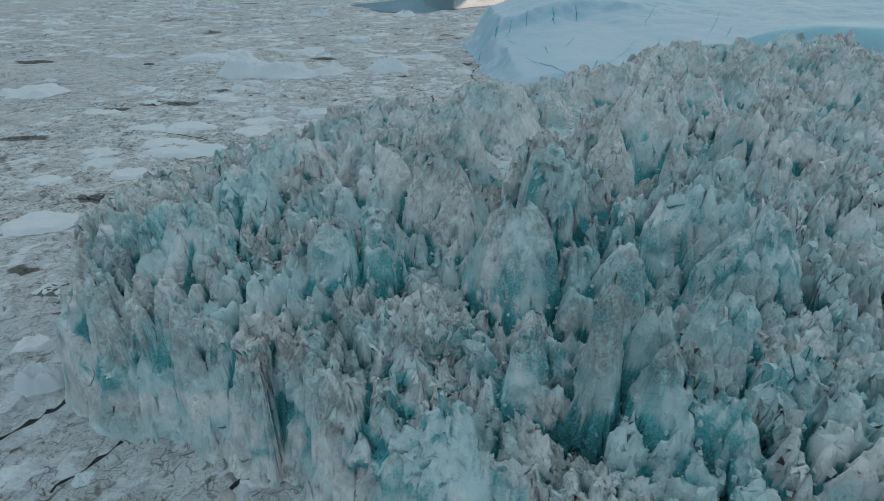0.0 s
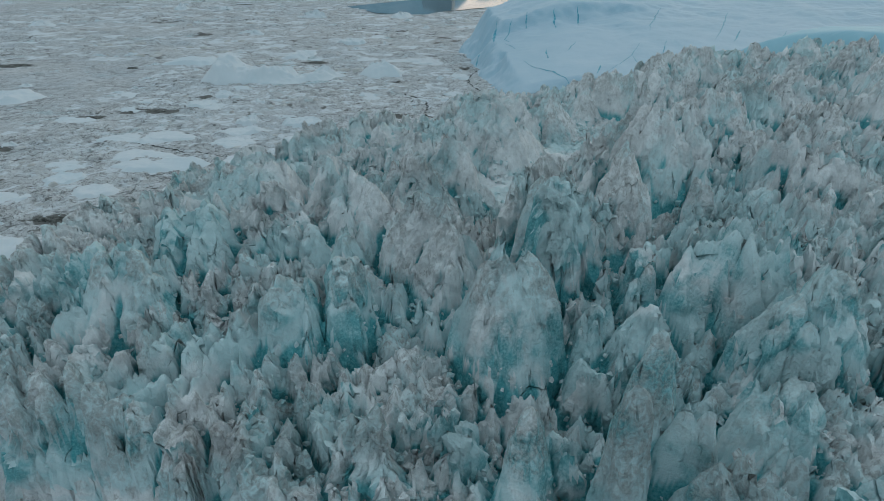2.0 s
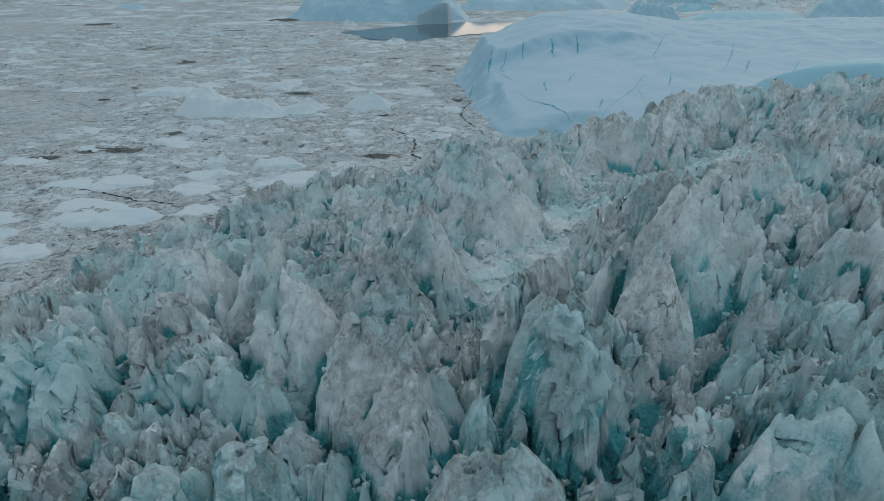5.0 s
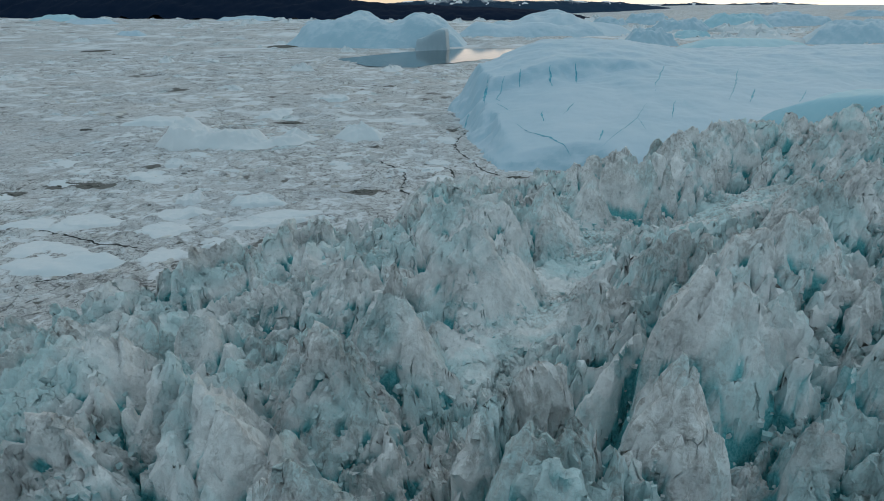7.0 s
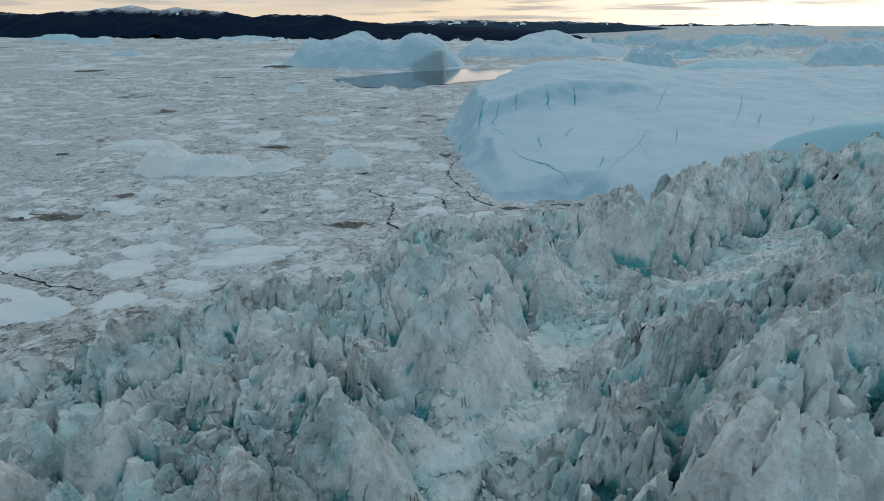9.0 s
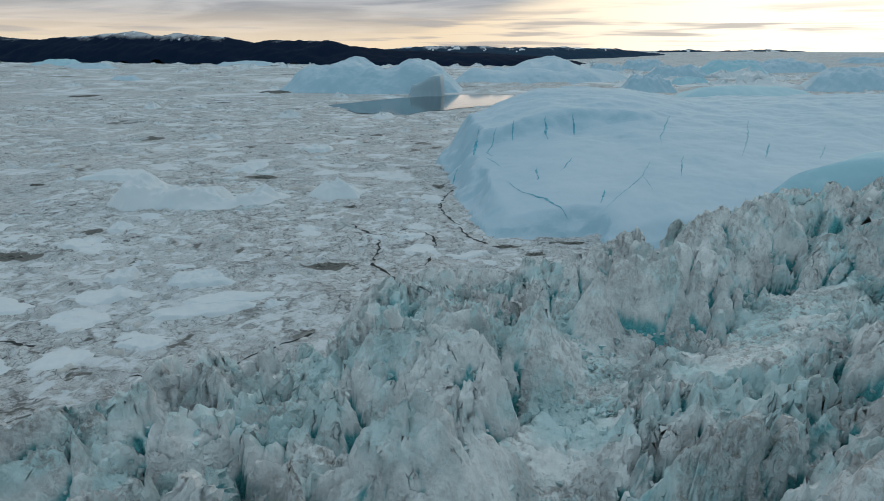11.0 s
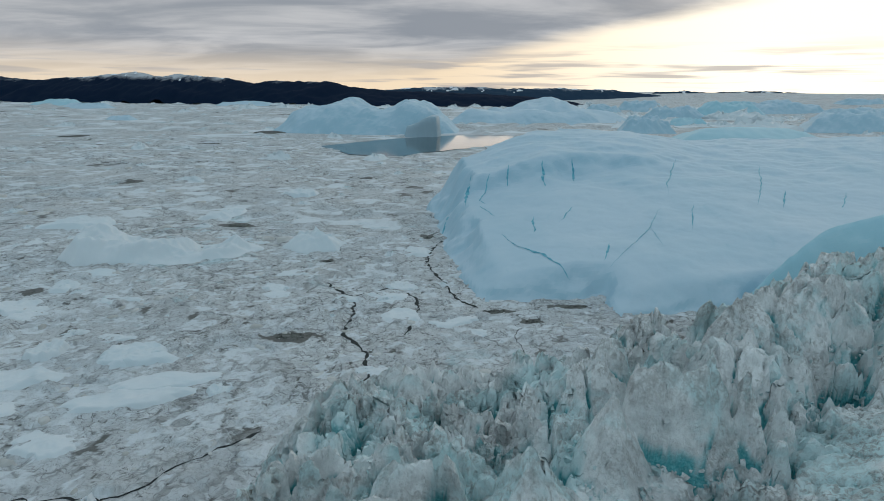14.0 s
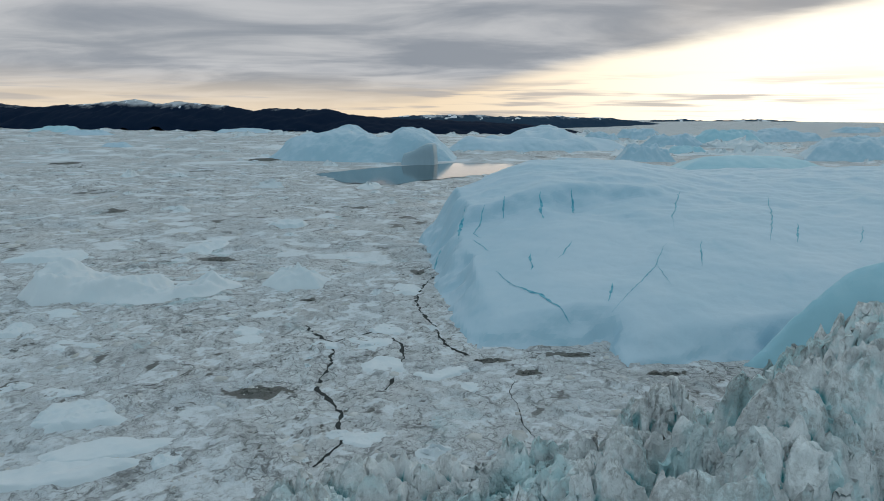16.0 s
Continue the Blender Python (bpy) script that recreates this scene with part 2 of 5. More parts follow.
def brash_ice(name):
    """Pack of crushed sea ice: pale pieces of every size, faint beige silt stains and dark slush between them."""
    m, g, skin = material(name)
    pos = g.add("ShaderNodeNewGeometry").outputs["Position"]
    flatp = g.scaled(pos, 1, 1, 0)
    piece = g.add("ShaderNodeAttribute", attribute_name="ice_tone").outputs["Fac"]
    bent = g.add("ShaderNodeVectorMath", operation="ADD")
    warp = g.add("ShaderNodeTexNoise")
    g.link(flatp, warp.inputs["Vector"])
    warp.inputs["Scale"].default_value, warp.inputs["Detail"].default_value = 0.3, 5
    g.link(flatp, bent.inputs[0])
    g.link(g.scaled(warp.outputs[1], 4.0, 4.0, 0), bent.inputs[1])
    p = bent.outputs[0]
    col = g.mix(g.smooth(g.noise(flatp, 0.012, 5, 0.6, 0.5), 0.35, 0.65), (0.51, 0.55, 0.59), (0.59, 0.585, 0.59))
    slush = g.math("MULTIPLY", g.smooth(g.noise(flatp, 0.016, 6, 0.70, 0.8), 0.57, 0.66), 0.6)
    col = g.mix(slush, col, (0.25, 0.26, 0.27))
    calm = g.math("MULTIPLY_ADD", g.smooth(g.noise(flatp, 0.010, 4, 0.6, 0.8), 0.42, 0.60), 0.60, 0.40)
    for scale, much, joint in ((0.05, 0.50, 0.04), (0.13, 0.60, 0.06), (0.40, 0.50, 0.06), (1.3, 0.35, 0.05)):
        power = g.math("MULTIPLY", calm, much)
        cell = g.add("ShaderNodeTexVoronoi")
        g.link(p, cell.inputs["Vector"])
        cell.inputs["Scale"].default_value = scale
        tone = g.add("ShaderNodeSeparateColor")
        g.link(cell.outputs["Color"], tone.inputs[0])
        col = g.mix(g.math("MULTIPLY", g.smooth(tone.outputs[0], 0.45, 0.95), power), col, (0.70, 0.725, 0.745))
        col = g.mix(g.math("MULTIPLY", g.math("MULTIPLY", g.smooth(tone.outputs[1], 0.6, 1.0), power), 0.8), col, (0.38, 0.385, 0.39))
        rim = g.voronoi(p, scale, "DISTANCE_TO_EDGE")
        gate = g.smooth(g.noise(flatp, scale * 0.5, 4, 0.65), 0.45, 0.56)
        col = g.mix(g.math("MULTIPLY", g.math("MULTIPLY", g.smooth(rim, joint, 0.008), gate), g.math("MULTIPLY_ADD", calm, 0.7, 0.2)), col, (0.09, 0.09, 0.088))
    hair = g.smooth(g.math("ABSOLUTE", g.math("SUBTRACT", g.noise(p, 0.11, 6, 0.7, 0.6), 0.5)), 0.022, 0.004)
    col = g.mix(g.math("MULTIPLY", g.math("MULTIPLY", hair, g.smooth(g.noise(flatp, 0.02, 3), 0.46, 0.58)), 0.5), col, (0.12, 0.12, 0.12))
    speck = g.math("MULTIPLY", g.smooth(g.noise(p, 0.24, 6, 0.72, 0.4), 0.585, 0.64), g.smooth(g.noise(flatp, 0.03, 4, 0.6), 0.42, 0.54))
    col = g.mix(g.math("MULTIPLY", speck, 0.85), col, (0.08, 0.08, 0.072))
    tint = g.math("MULTIPLY", g.smooth(g.noise(flatp, 0.05, 6, 0.65, 0.6), 0.54, 0.70), g.smooth(g.noise(flatp, 0.011, 3, 0.5), 0.46, 0.60))
    col = g.mix(g.math("MULTIPLY", tint, 0.6), col, (0.50, 0.69, 0.75))
    col = g.mix(g.math("MULTIPLY", g.smooth(piece, 0.55, 0.85), 0.85), col, (0.73, 0.77, 0.81))
    col = g.mix(g.math("MULTIPLY", g.smooth(piece, 0.20, 0.0), 0.9), col, (0.085, 0.082, 0.072))
    g.link(col, skin.inputs["Base Color"])
    skin.inputs["Roughness"].default_value = 0.7
    bump(g, skin, g.math("ADD", g.voronoi(p, 0.9), g.noise(p, 1.8, 5, 0.65)), 0.9, 0.5)
    return m


def plain(name, a, b, scale, rough=0.7, relief=0.3, depth=0.2):
    m, g, skin = material(name)
    pos = g.add("ShaderNodeNewGeometry").outputs["Position"]
    f = g.noise(pos, scale, 6, 0.6, 0.3)
    g.link(g.mix(g.smooth(f, 0.3, 0.7), a, b), skin.inputs["Base Color"])
    skin.inputs["Roughness"].default_value = rough
    bump(g, skin, f, relief, depth)
    return m


def rock_and_snow(name, rock, low, high):
    m, g, skin = material(name)
    geo = g.add("ShaderNodeNewGeometry")
    pos = geo.outputs["Position"]
    s = g.add("ShaderNodeSeparateXYZ")
    g.link(pos, s.inputs[0])
    f = g.noise(g.scaled(pos, 1, 0.3, 2.0), 0.012, 8, 0.7, 0.5)
    level = g.math("ADD", s.outputs[2], g.math("MULTIPLY_ADD", f, 130.0, -65.0))
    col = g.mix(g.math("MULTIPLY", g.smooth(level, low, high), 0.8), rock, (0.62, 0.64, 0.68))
    g.link(col, skin.inputs["Base Color"])
    skin.inputs["Roughness"].default_value = 0.95
    skin.inputs["Specular IOR Level"].default_value = 0.05
    return m


def water(name):
    m, g, skin = material(name)
    pos = g.add("ShaderNodeNewGeometry").outputs["Position"]
    skin.inputs["Base Color"].default_value = (0.015, 0.05, 0.06, 1)
    skin.inputs["Roughness"].default_value = 0.06
    skin.inputs["IOR"].default_value = 1.33
    bump(g, skin, g.noise(g.scaled(pos, 0.3, 1.0, 1.0), 0.25, 4, 0.6), 0.10, 0.3)
    return m


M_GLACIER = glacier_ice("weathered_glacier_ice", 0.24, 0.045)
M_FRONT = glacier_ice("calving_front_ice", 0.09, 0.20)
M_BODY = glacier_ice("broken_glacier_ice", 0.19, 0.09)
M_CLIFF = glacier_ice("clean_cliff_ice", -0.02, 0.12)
M_BERG = berg_ice("snowy_berg_ice", (0.44, 0.575, 0.67), (0.35, 0.52, 0.62))
M_BLUE = berg_ice("blue_berg_ice", (0.34, 0.56, 0.65), (0.46, 0.64, 0.71))
M_FLOE = berg_ice("floe_ice", (0.66, 0.695, 0.725), (0.56, 0.65, 0.70), 0.12)
# The wedge's grey holds the shade of its side turned from the sun.
M_WEDGE = berg_ice("shaded_wedge_ice", (0.36, 0.46, 0.53), (0.30, 0.41, 0.48), 0.2)
M_SNOW = plain("mountain_snow", (0.60, 0.63, 0.68), (0.72, 0.74, 0.78), 0.01)
M_BRASH = brash_ice("crushed_sea_ice")
M_CHIP = plain("brash_piece_ice", (0.40, 0.39, 0.37), (0.66, 0.66, 0.66), 0.12)
M_DIRTY = plain("silt_covered_ice", (0.012, 0.013, 0.011), (0.20, 0.20, 0.185), 0.8, 0.9, 0.9, 0.5)
M_WATER = water("still_sea_water")
M_CRACK = plain("open_lead_water", (0.008, 0.012, 0.014), (0.03, 0.034, 0.034), 0.6, 0.85)
M_VEIN = plain("deep_blue_crevasse_ice", (0.02, 0.25, 0.37), (0.20, 0.50, 0.60), 0.5)
# Distance haze is put into both rock colours: navy, then paler blue.
M_ROCK = rock_and_snow("dark_hazed_rock_with_snow", (0.005, 0.014, 0.034), 112, 155)
M_ROCK_HAZED = rock_and_snow("hazed_rock_with_snow", (0.025, 0.05, 0.085), 84, 112)


# ---- noise on arrays ----
PERM = np.random.RandomState(7).permutation(256)
PERM = np.concatenate([PERM, PERM, PERM])
GRAD = np.random.RandomState(8).normal(size=(256, 3))
GRAD /= np.linalg.norm(GRAD, axis=1)[:, None]


def perlin(p):
    """Gradient noise at points (n, 3), about -1 to 1."""
    cell = np.floor(p).astype(np.int64)
    f = p - cell
    u = f * f * f * (f * (f * 6 - 15) + 10)
    cell &= 255
    total = np.zeros(len(p))
    for dx in (0, 1):
        for dy in (0, 1):
            for dz in (0, 1):
                h = PERM[PERM[PERM[(cell[:, 0] + dx) & 255] + ((cell[:, 1] + dy) & 255)] + ((cell[:, 2] + dz) & 255)]
                d = (GRAD[h] * (f - (dx, dy, dz))).sum(1)
                w = np.where(dx, u[:, 0], 1 - u[:, 0]) * np.where(dy, u[:, 1], 1 - u[:, 1]) * np.where(dz, u[:, 2], 1 - u[:, 2])
                total += w * d
    return total * 1.6


def fbm(p, octaves=4, gain=0.5):
    return sum(gain**o * perlin(p * 2.0**o + 17.3 * o) for o in range(octaves))


def ridged(p, octaves=4, gain=0.5):
    return sum(gain**o * (1 - np.abs(perlin(p * 2.0**o + 31.7 * o)) * 2) for o in range(octaves))


def ease(x, lo, hi):
    t = np.clip((x - lo) / (hi - lo), 0, 1)
    return t * t * (3 - 2 * t)


def mesh_of(name, verts, faces, mat, smooth=True, ice_tone=None):
    """A mesh from arrays; faces all of one corner count."""
    verts, faces = np.asarray(verts, np.float32), np.asarray(faces, np.int32)
    me = bpy.data.meshes.new(name)
    me.vertices.add(len(verts))
    me.vertices.foreach_set("co", verts.ravel())
    k = faces.shape[1]
    me.loops.add(faces.size)
    me.loops.foreach_set("vertex_index", faces.ravel())
    me.polygons.add(len(faces))
    me.polygons.foreach_set("loop_start", np.arange(0, faces.size, k, dtype=np.int32))
    me.polygons.foreach_set("use_smooth", np.full(len(faces), smooth))
    me.materials.append(mat)
    me.update(calc_edges=True)
    if ice_tone is not None:
        me.set_sharp_from_angle(angle=radians(46))
        me.attributes.new("ice_tone", "FLOAT", "POINT").data.foreach_set("value", np.asarray(ice_tone, np.float32).ravel())
    return me


def blocks(p, size, seed):
    """Broken-block pattern at points (n, 3): the offset and tilt of the nearest block's plane, and the distance to the gap beside it."""
    q = p / size
    cell = np.floor(q).astype(np.int64)
    best, second = np.full(len(q), 9.0), np.full(len(q), 9.0)
    near, who = np.zeros_like(q), np.zeros(len(q), np.int64)
    flat = np.ptp(p[:, 2]) < 1e-6
    for dx in (-1, 0, 1):
        for dy in (-1, 0, 1):
            for dz in (0,) if flat else (-1, 0, 1):
                c = cell + (dx, dy, dz)
                h = PERM[PERM[PERM[(c[:, 0] + seed) & 255] + (c[:, 1] & 255)] + (c[:, 2] & 255)]
                g = PERM[(h + 91) & 255]
                k = PERM[(h + 173) & 255]
                off = c + np.stack([h, g, k], 1) / 255.0 - q
                if flat:
                    off[:, 2] = 0
                d = np.sqrt((off**2).sum(1))
                closer = d < best
                second = np.where(closer, best, np.minimum(second, d))
                near[closer], who[closer] = off[closer], h[closer]
                best = np.where(closer, d, best)
    return GRAD[who], near * size, (second - best) * size


def grid_faces(nu, nv, wrap=False):
    """Quads of a grid of nu rows by nv columns; wrap closes the columns."""
    a = np.arange(nu * nv).reshape(nu, nv)
    b = np.roll(a, -1, 1) if wrap else a[:, 1:]
    a = a if wrap else a[:, :-1]
    return np.stack([a[:-1], b[:-1], b[1:], a[1:]], -1).reshape(-1, 4)


def part(name, me, parent, label=""):
    ob = new(name, me)
    ob.parent = parent
    return tagged(ob, label)


def thing(name, label, category, group="", at=(0, 0, 0)):
    ob = new(name)
    ob.location = at
    return tagged(ob, label, category, group)


def inside_distance(x, y, poly):
    """Signed distance to a closed outline: positive inside."""
    pts = np.array(poly, float)
    best, odd = np.full(x.shape, 1e9), np.zeros(x.shape, bool)
    for (ax, ay), (bx, by) in zip(pts, np.roll(pts, -1, 0)):
        ex, ey = bx - ax, by - ay
        t = np.clip(((x - ax) * ex + (y - ay) * ey) / (ex * ex + ey * ey), 0, 1)
        best = np.minimum(best, np.hypot(x - ax - t * ex, y - ay - t * ey))
        cross = ((ay > y) != (by > y)) & (x < ex * (y - ay) / (ey if abs(ey) > 1e-9 else 1e-9) + ax)
        odd ^= cross
    return np.where(odd, best, -best)


# ---- sea ice: one sheet to the horizon ----
def sea_ice_sheet():
    rings = np.concatenate([np.linspace(0, 900, 46)[1:], np.geomspace(960, 6400, 26)])
    turns = np.linspace(0, 2 * np.pi, 160, endpoint=False)
    r, a = np.meshgrid(rings, turns, indexing="ij")
    # The far rim climbs by the height that it would lose to the earth's curve in reverse, so that it meets the sky at eye level.
    z = 79 * ease(r + 0.45 * r * np.sin(a), 3000, 5000)
    v = np.stack([r * np.sin(a), r * np.cos(a), z], -1).reshape(-1, 3)
    v = np.concatenate([v, [[0, 0, 0]]])
    f = grid_faces(len(rings), len(turns), wrap=True)
    me = mesh_of("sea_ice", v, f, M_BRASH, ice_tone=np.full(len(v), 0.4))
    bm = bmesh.new()
    bm.from_mesh(me)
    bm.verts.ensure_lookup_table()
    n, c = len(turns), len(v) - 1
    for i in range(n):
        bm.faces.new((bm.verts[c], bm.verts[i], bm.verts[(i + 1) % n]))
    bmesh.ops.recalc_face_normals(bm, faces=bm.faces)
    bm.to_mesh(me)
    bm.free()
    tagged(new("ground", me), "pack of crushed grey-beige sea ice covering the fjord", "sea ice", kind="structure")


sea_ice_sheet()


def sheet_polygon(name, outline, z, mat, label, category, kind="", ragged=3.0, step=6.0):
    """A flat surface inside an outline whose edge is broken up by noise."""
    pts = np.array(outline, float)
    rim = []
    for a, b in zip(pts, np.roll(pts, -1, 0)):
        k = max(1, int(np.linalg.norm(b - a) / step))
        rim += [a + (b - a) * i / k for i in range(k)]
    rim = np.array(rim)
    q = np.c_[rim * 0.05, np.zeros(len(rim))]
    rim = rim + ragged * np.c_[fbm(q, 4), fbm(q + 50, 4)]
    bm = bmesh.new()
    face = bm.faces.new([bm.verts.new((x, y, z)) for x, y in rim])
    if face.normal.z < 0:
        face.normal_flip()
    bmesh.ops.triangulate(bm, faces=bm.faces)
    bmesh.ops.recalc_face_normals(bm, faces=bm.faces)
    me = bpy.data.meshes.new(name)
    bm.to_mesh(me)
    bm.free()
    if me.polygons[0].normal.z < 0:
        me.flip_normals()
    me.materials.append(mat)
    return tagged(new(name, me), label, category, kind=kind)


POOL = [(-215, 850), (-150, 745), (-85, 728), (-22, 835), (34, 885), (97, 960), (120, 1060), (60, 1130), (0, 1110),
        (-40, 1090), (-70, 1060), (-110, 1030), (-160, 960)]
sheet_polygon("water", POOL, 0.9, M_WATER, "still dark teal pool of open water among the ice", "water", "structure", 7, 25)


# ---- glacier front ----
FRONT = [(-92, -62), (-85, -72), (-72, -81), (-50, -87), (-28, -95), (0, -112), (40, -130), (110, -145), (250, -100), (290, 240),
         (205, 235), (135, 176), (98, 163), (54, 126), (32, 108), (10, 101), (-14, 97), (-24, 82), (-25, 58), (-46, 42), (-64, 28),
         (-80, 2), (-93, -30)]


def sampler(xs, ys, field):
    """Look-up between the nodes of an even grid."""
    def at(x, y):
        i = np.clip((x - xs[0]) / (xs[1] - xs[0]), 0, len(xs) - 1.001)
        j = np.clip((y - ys[0]) / (ys[1] - ys[0]), 0, len(ys) - 1.001)
        a, b = i.astype(int), j.astype(int)
        u, v = i - a, j - b
        return (1 - v) * ((1 - u) * field[b, a] + u * field[b, a + 1]) + v * ((1 - u) * field[b + 1, a] + u * field[b + 1, a + 1])
    return at


def box_mean(a, r):
    for axis in (0, 1):
        c = np.cumsum(np.pad(a, [(r + 1, r) if k == axis else (0, 0) for k in (0, 1)], mode="edge"), axis)
        a = (np.take(c, range(2 * r + 1, c.shape[axis]), axis) - np.take(c, range(0, c.shape[axis] - 2 * r - 1), axis)) / (2 * r + 1)
    return a


CELL = 0.42
GX, GY = np.arange(-104, 192, CELL), np.arange(-134, 216, CELL)
COARSE_X, COARSE_Y = np.arange(-106, 196, 2.0), np.arange(-136, 220, 2.0)


def broad(scale, shift, octaves=3):
    """Slow noise, worked out on a wide grid and spread over the glacier's own."""
    gx, gy = np.meshgrid(COARSE_X, COARSE_Y, indexing="xy")
    n = fbm(np.c_[gx.ravel(), gy.ravel(), np.full(gx.size, 3.7)] * scale + shift, octaves).reshape(gx.shape)
    return sampler(COARSE_X, COARSE_Y, n)


# The great seracs: x, y, top, width, depth, turn, bluntness, crest, blue.
GREAT = [
    (0, -64, 38.4, 20, 15, 0, 0.46, 0.2, 0.2), (-33, -65, 35, 12, 14, 10, 0.36, 0.25, 0.4), (-25, -62, 36, 11, 14, 0, 0.36, 0.25, 0.4),
    (-66, -54, 33, 20, 16, 20, 0.48, 0.2, 0.5), (10.9, -94, 41.3, 8, 8.5, 0, 0.48, 0.15, 0.4), (13.4, -87.3, 43.4, 9, 9, 0, 0.6, 0.1, 0.9),
    (37, -72, 41, 20, 16, 20, 0.5, 0.2, 0.2), (33, -58, 42, 22, 17, 40, 0.85, 0.2, 0.2), (60, -19, 40.7, 27, 14, 0, 0.36, 0.6, 0.5),
    (-19.5, -17, 39.7, 24, 25, 10, 0.88, 0.0, 0.2)]
GREAT += [
    (-30, -31, 39.3, 27, 16, -30, 0.85, 0.5, 0.1), (-11, -9, 39.2, 22, 16, -25, 0.85, 0.2, 0.3), (28.4, -22, 50.4, 22, 18, 20, 0.70, 0.2, 0.9),
    (21, -35, 46.6, 15, 16, 0, 0.7, 0.1, 0.5), (46.5, 3, 49, 29, 22, 20, 0.72, 0.3, 0.2), (30, 68, 39.6, 15, 17, 0, 0.95, 0.0, 0.2),
    (40, 75.5, 39, 15, 10, -8, 0.42, 0.7, -0.5), (46.5, 77, 41, 18, 17, -10, 0.95, 0.0, 0.4), (17.3, 54, 38, 24, 20, 0, 0.85, 0.0, 0.1),
    (-2, 43, 37.6, 32, 20, 0, 0.8, 0.45, 0.0)]
GREAT += [
    (0.2, 18.3, 40.7, 25, 22, 0, 0.85, 0.1, 0.2), (-11, 79, 31.6, 24, 18, 40, 0.62, 0.3, 0.5), (5, 94, 28.6, 23, 15, 0, 0.6, 0.4, 0.5),
    (66, 101, 42.6, 30, 25, 30, 0.52, 0.4, 0.1), (78, 109, 43, 28, 22, 30, 0.5, 0.5, 0.1), (57, 90, 39.0, 26, 22, 10, 0.58, 0.3, -0.3),
    (-55, -47, 38, 16, 16, 30, 0.62, 0.3, 0.5), (-49, 15, 36, 20, 15, 45, 0.6, 0.4, 0.5), (-30, 23, 35, 20, 16, 30, 0.62, 0.3, 0.5),
    (-55, -19, 36.5, 26, 21, 20, 0.75, 0.3, 0.1)]
GREAT += [
    (8, -40, 43, 16, 16, 0, 0.62, 0.2, 0.2), (-14, -44, 40, 24, 19, -20, 0.85, 0.2, 0.1), (70, 38, 45.3, 23, 18, 0, 0.66, 0.3, 0.5),
    (-41, -72, 25.6, 10, 11, 0, 0.7, 0.0, 0.3), (0.5, -89, 34, 10, 11, 0, 0.62, 0.1, 0.3)]
# A crest that falls away from the front tower, and the shoulders of the banks.
GREAT += [
    (17.2, -91.5, 38.8, 9, 6, -45, 0.8, 0.4, 0.8), (21.2, -96.2, 34.2, 10, 6, -45, 0.8, 0.4, 0.8), (25.5, -101, 29.5, 10, 6, -45, 0.8, 0.4, 0.6),
    (-60, -62.5, 37.6, 16, 13, 10, 0.62, 0.3, 0.5), (-61, -32, 34.2, 14, 11, 30, 0.7, 0.2, 0.3), (96, 124, 40.5, 26, 18, 30, 0.6, 0.4, 0.2),
    (-2.5, 58.5, 31.2, 11, 9, 0, 0.8, 0.1, 0.2), (19.4, -20, 39.6, 12, 8, 45, 0.8, 0.4, 0.4), (34.7, 0.4, 41.6, 12, 9, 40, 0.8, 0.3, 0.4)]
# Columns of the cliff along the water.
COLUMNS = [
    (-87, -61, 19, 10, 9, 20, 0.2, 0.3, 0.3), (-80, -68, 21, 10, 9, 30, 0.22, 0.3, 0.2), (-72, -74, 22, 10, 9, 20, 0.25, 0.3, 0.1),
    (-64, -77, 23, 8, 9, 0, 0.26, 0.2, 0.2), (-57, -79, 23.3, 7, 9, 0, 0.26, 0.2, 0.3), (-49, -80, 20, 9, 9, 10, 0.3, 0.2, 0.1),
    (-42, -82, 19, 9, 9, 0, 0.32, 0.2, 0.1), (-34, -86, 17, 10, 9, 10, 0.36, 0.2, 0.0), (-25, -90, 18, 11, 10, 10, 0.36, 0.2, 0.0),
    (-15, -96, 20, 11, 10, 20, 0.42, 0.2, 0.1)]
# Lesser seracs between and behind them.
LESSER = [
    (-57, -66, 28, 13, 11, 0, 0.4, 0.3, 0.2), (-48, -66, 27, 10, 10, 0, 0.5, 0.2, 0.4), (-34, -77, 23, 8, 8, 10, 0.5, 0.0, 0.2),
    (-18, -87, 30, 6, 8, 30, 0.55, 0.2, 0.7), (-22, -76, 26, 7, 8, 0, 0.5, 0.0, 0.5), (18, -69, 34, 9, 7, 0, 0.45, 0.2, 0.4),
    (19.8, -96, 35, 9, 10, 40, 0.5, 0.4, 0.4), (30.5, -83, 33.6, 11, 9, 0, 0.45, 0.2, 0.1), (35, -96, 31, 14, 9, 30, 0.6, 0.5, 0.2),
    (11.5, -66, 32, 8, 7, 0, 0.38, 0.1, 0.3)]
LESSER += [
    (-9, -82, 26, 8, 9, 30, 0.5, 0.2, 0.3), (23, -54, 34.5, 10, 8, 0, 0.45, 0.2, 0.3), (15, -40, 40, 8, 9, 20, 0.45, 0.2, 0.2),
    (45, -50, 37, 13, 10, 30, 0.5, 0.3, 0.3), (-10, -98, 25, 9, 9, 30, 0.5, 0.2, 0.3), (-80, -44, 27, 12, 10, 40, 0.45, 0.4, 0.4),
    (-77, -5, 30.5, 15, 10, 60, 0.5, 0.4, 0.2), (-45, -38, 38, 12, 10, 0, 0.45, 0.2, 0.5), (-37, -43, 34, 11, 9, 0, 0.5, 0.2, 0.4),
    (-65, 11, 31, 14, 11, 60, 0.5, 0.3, 0.1)]
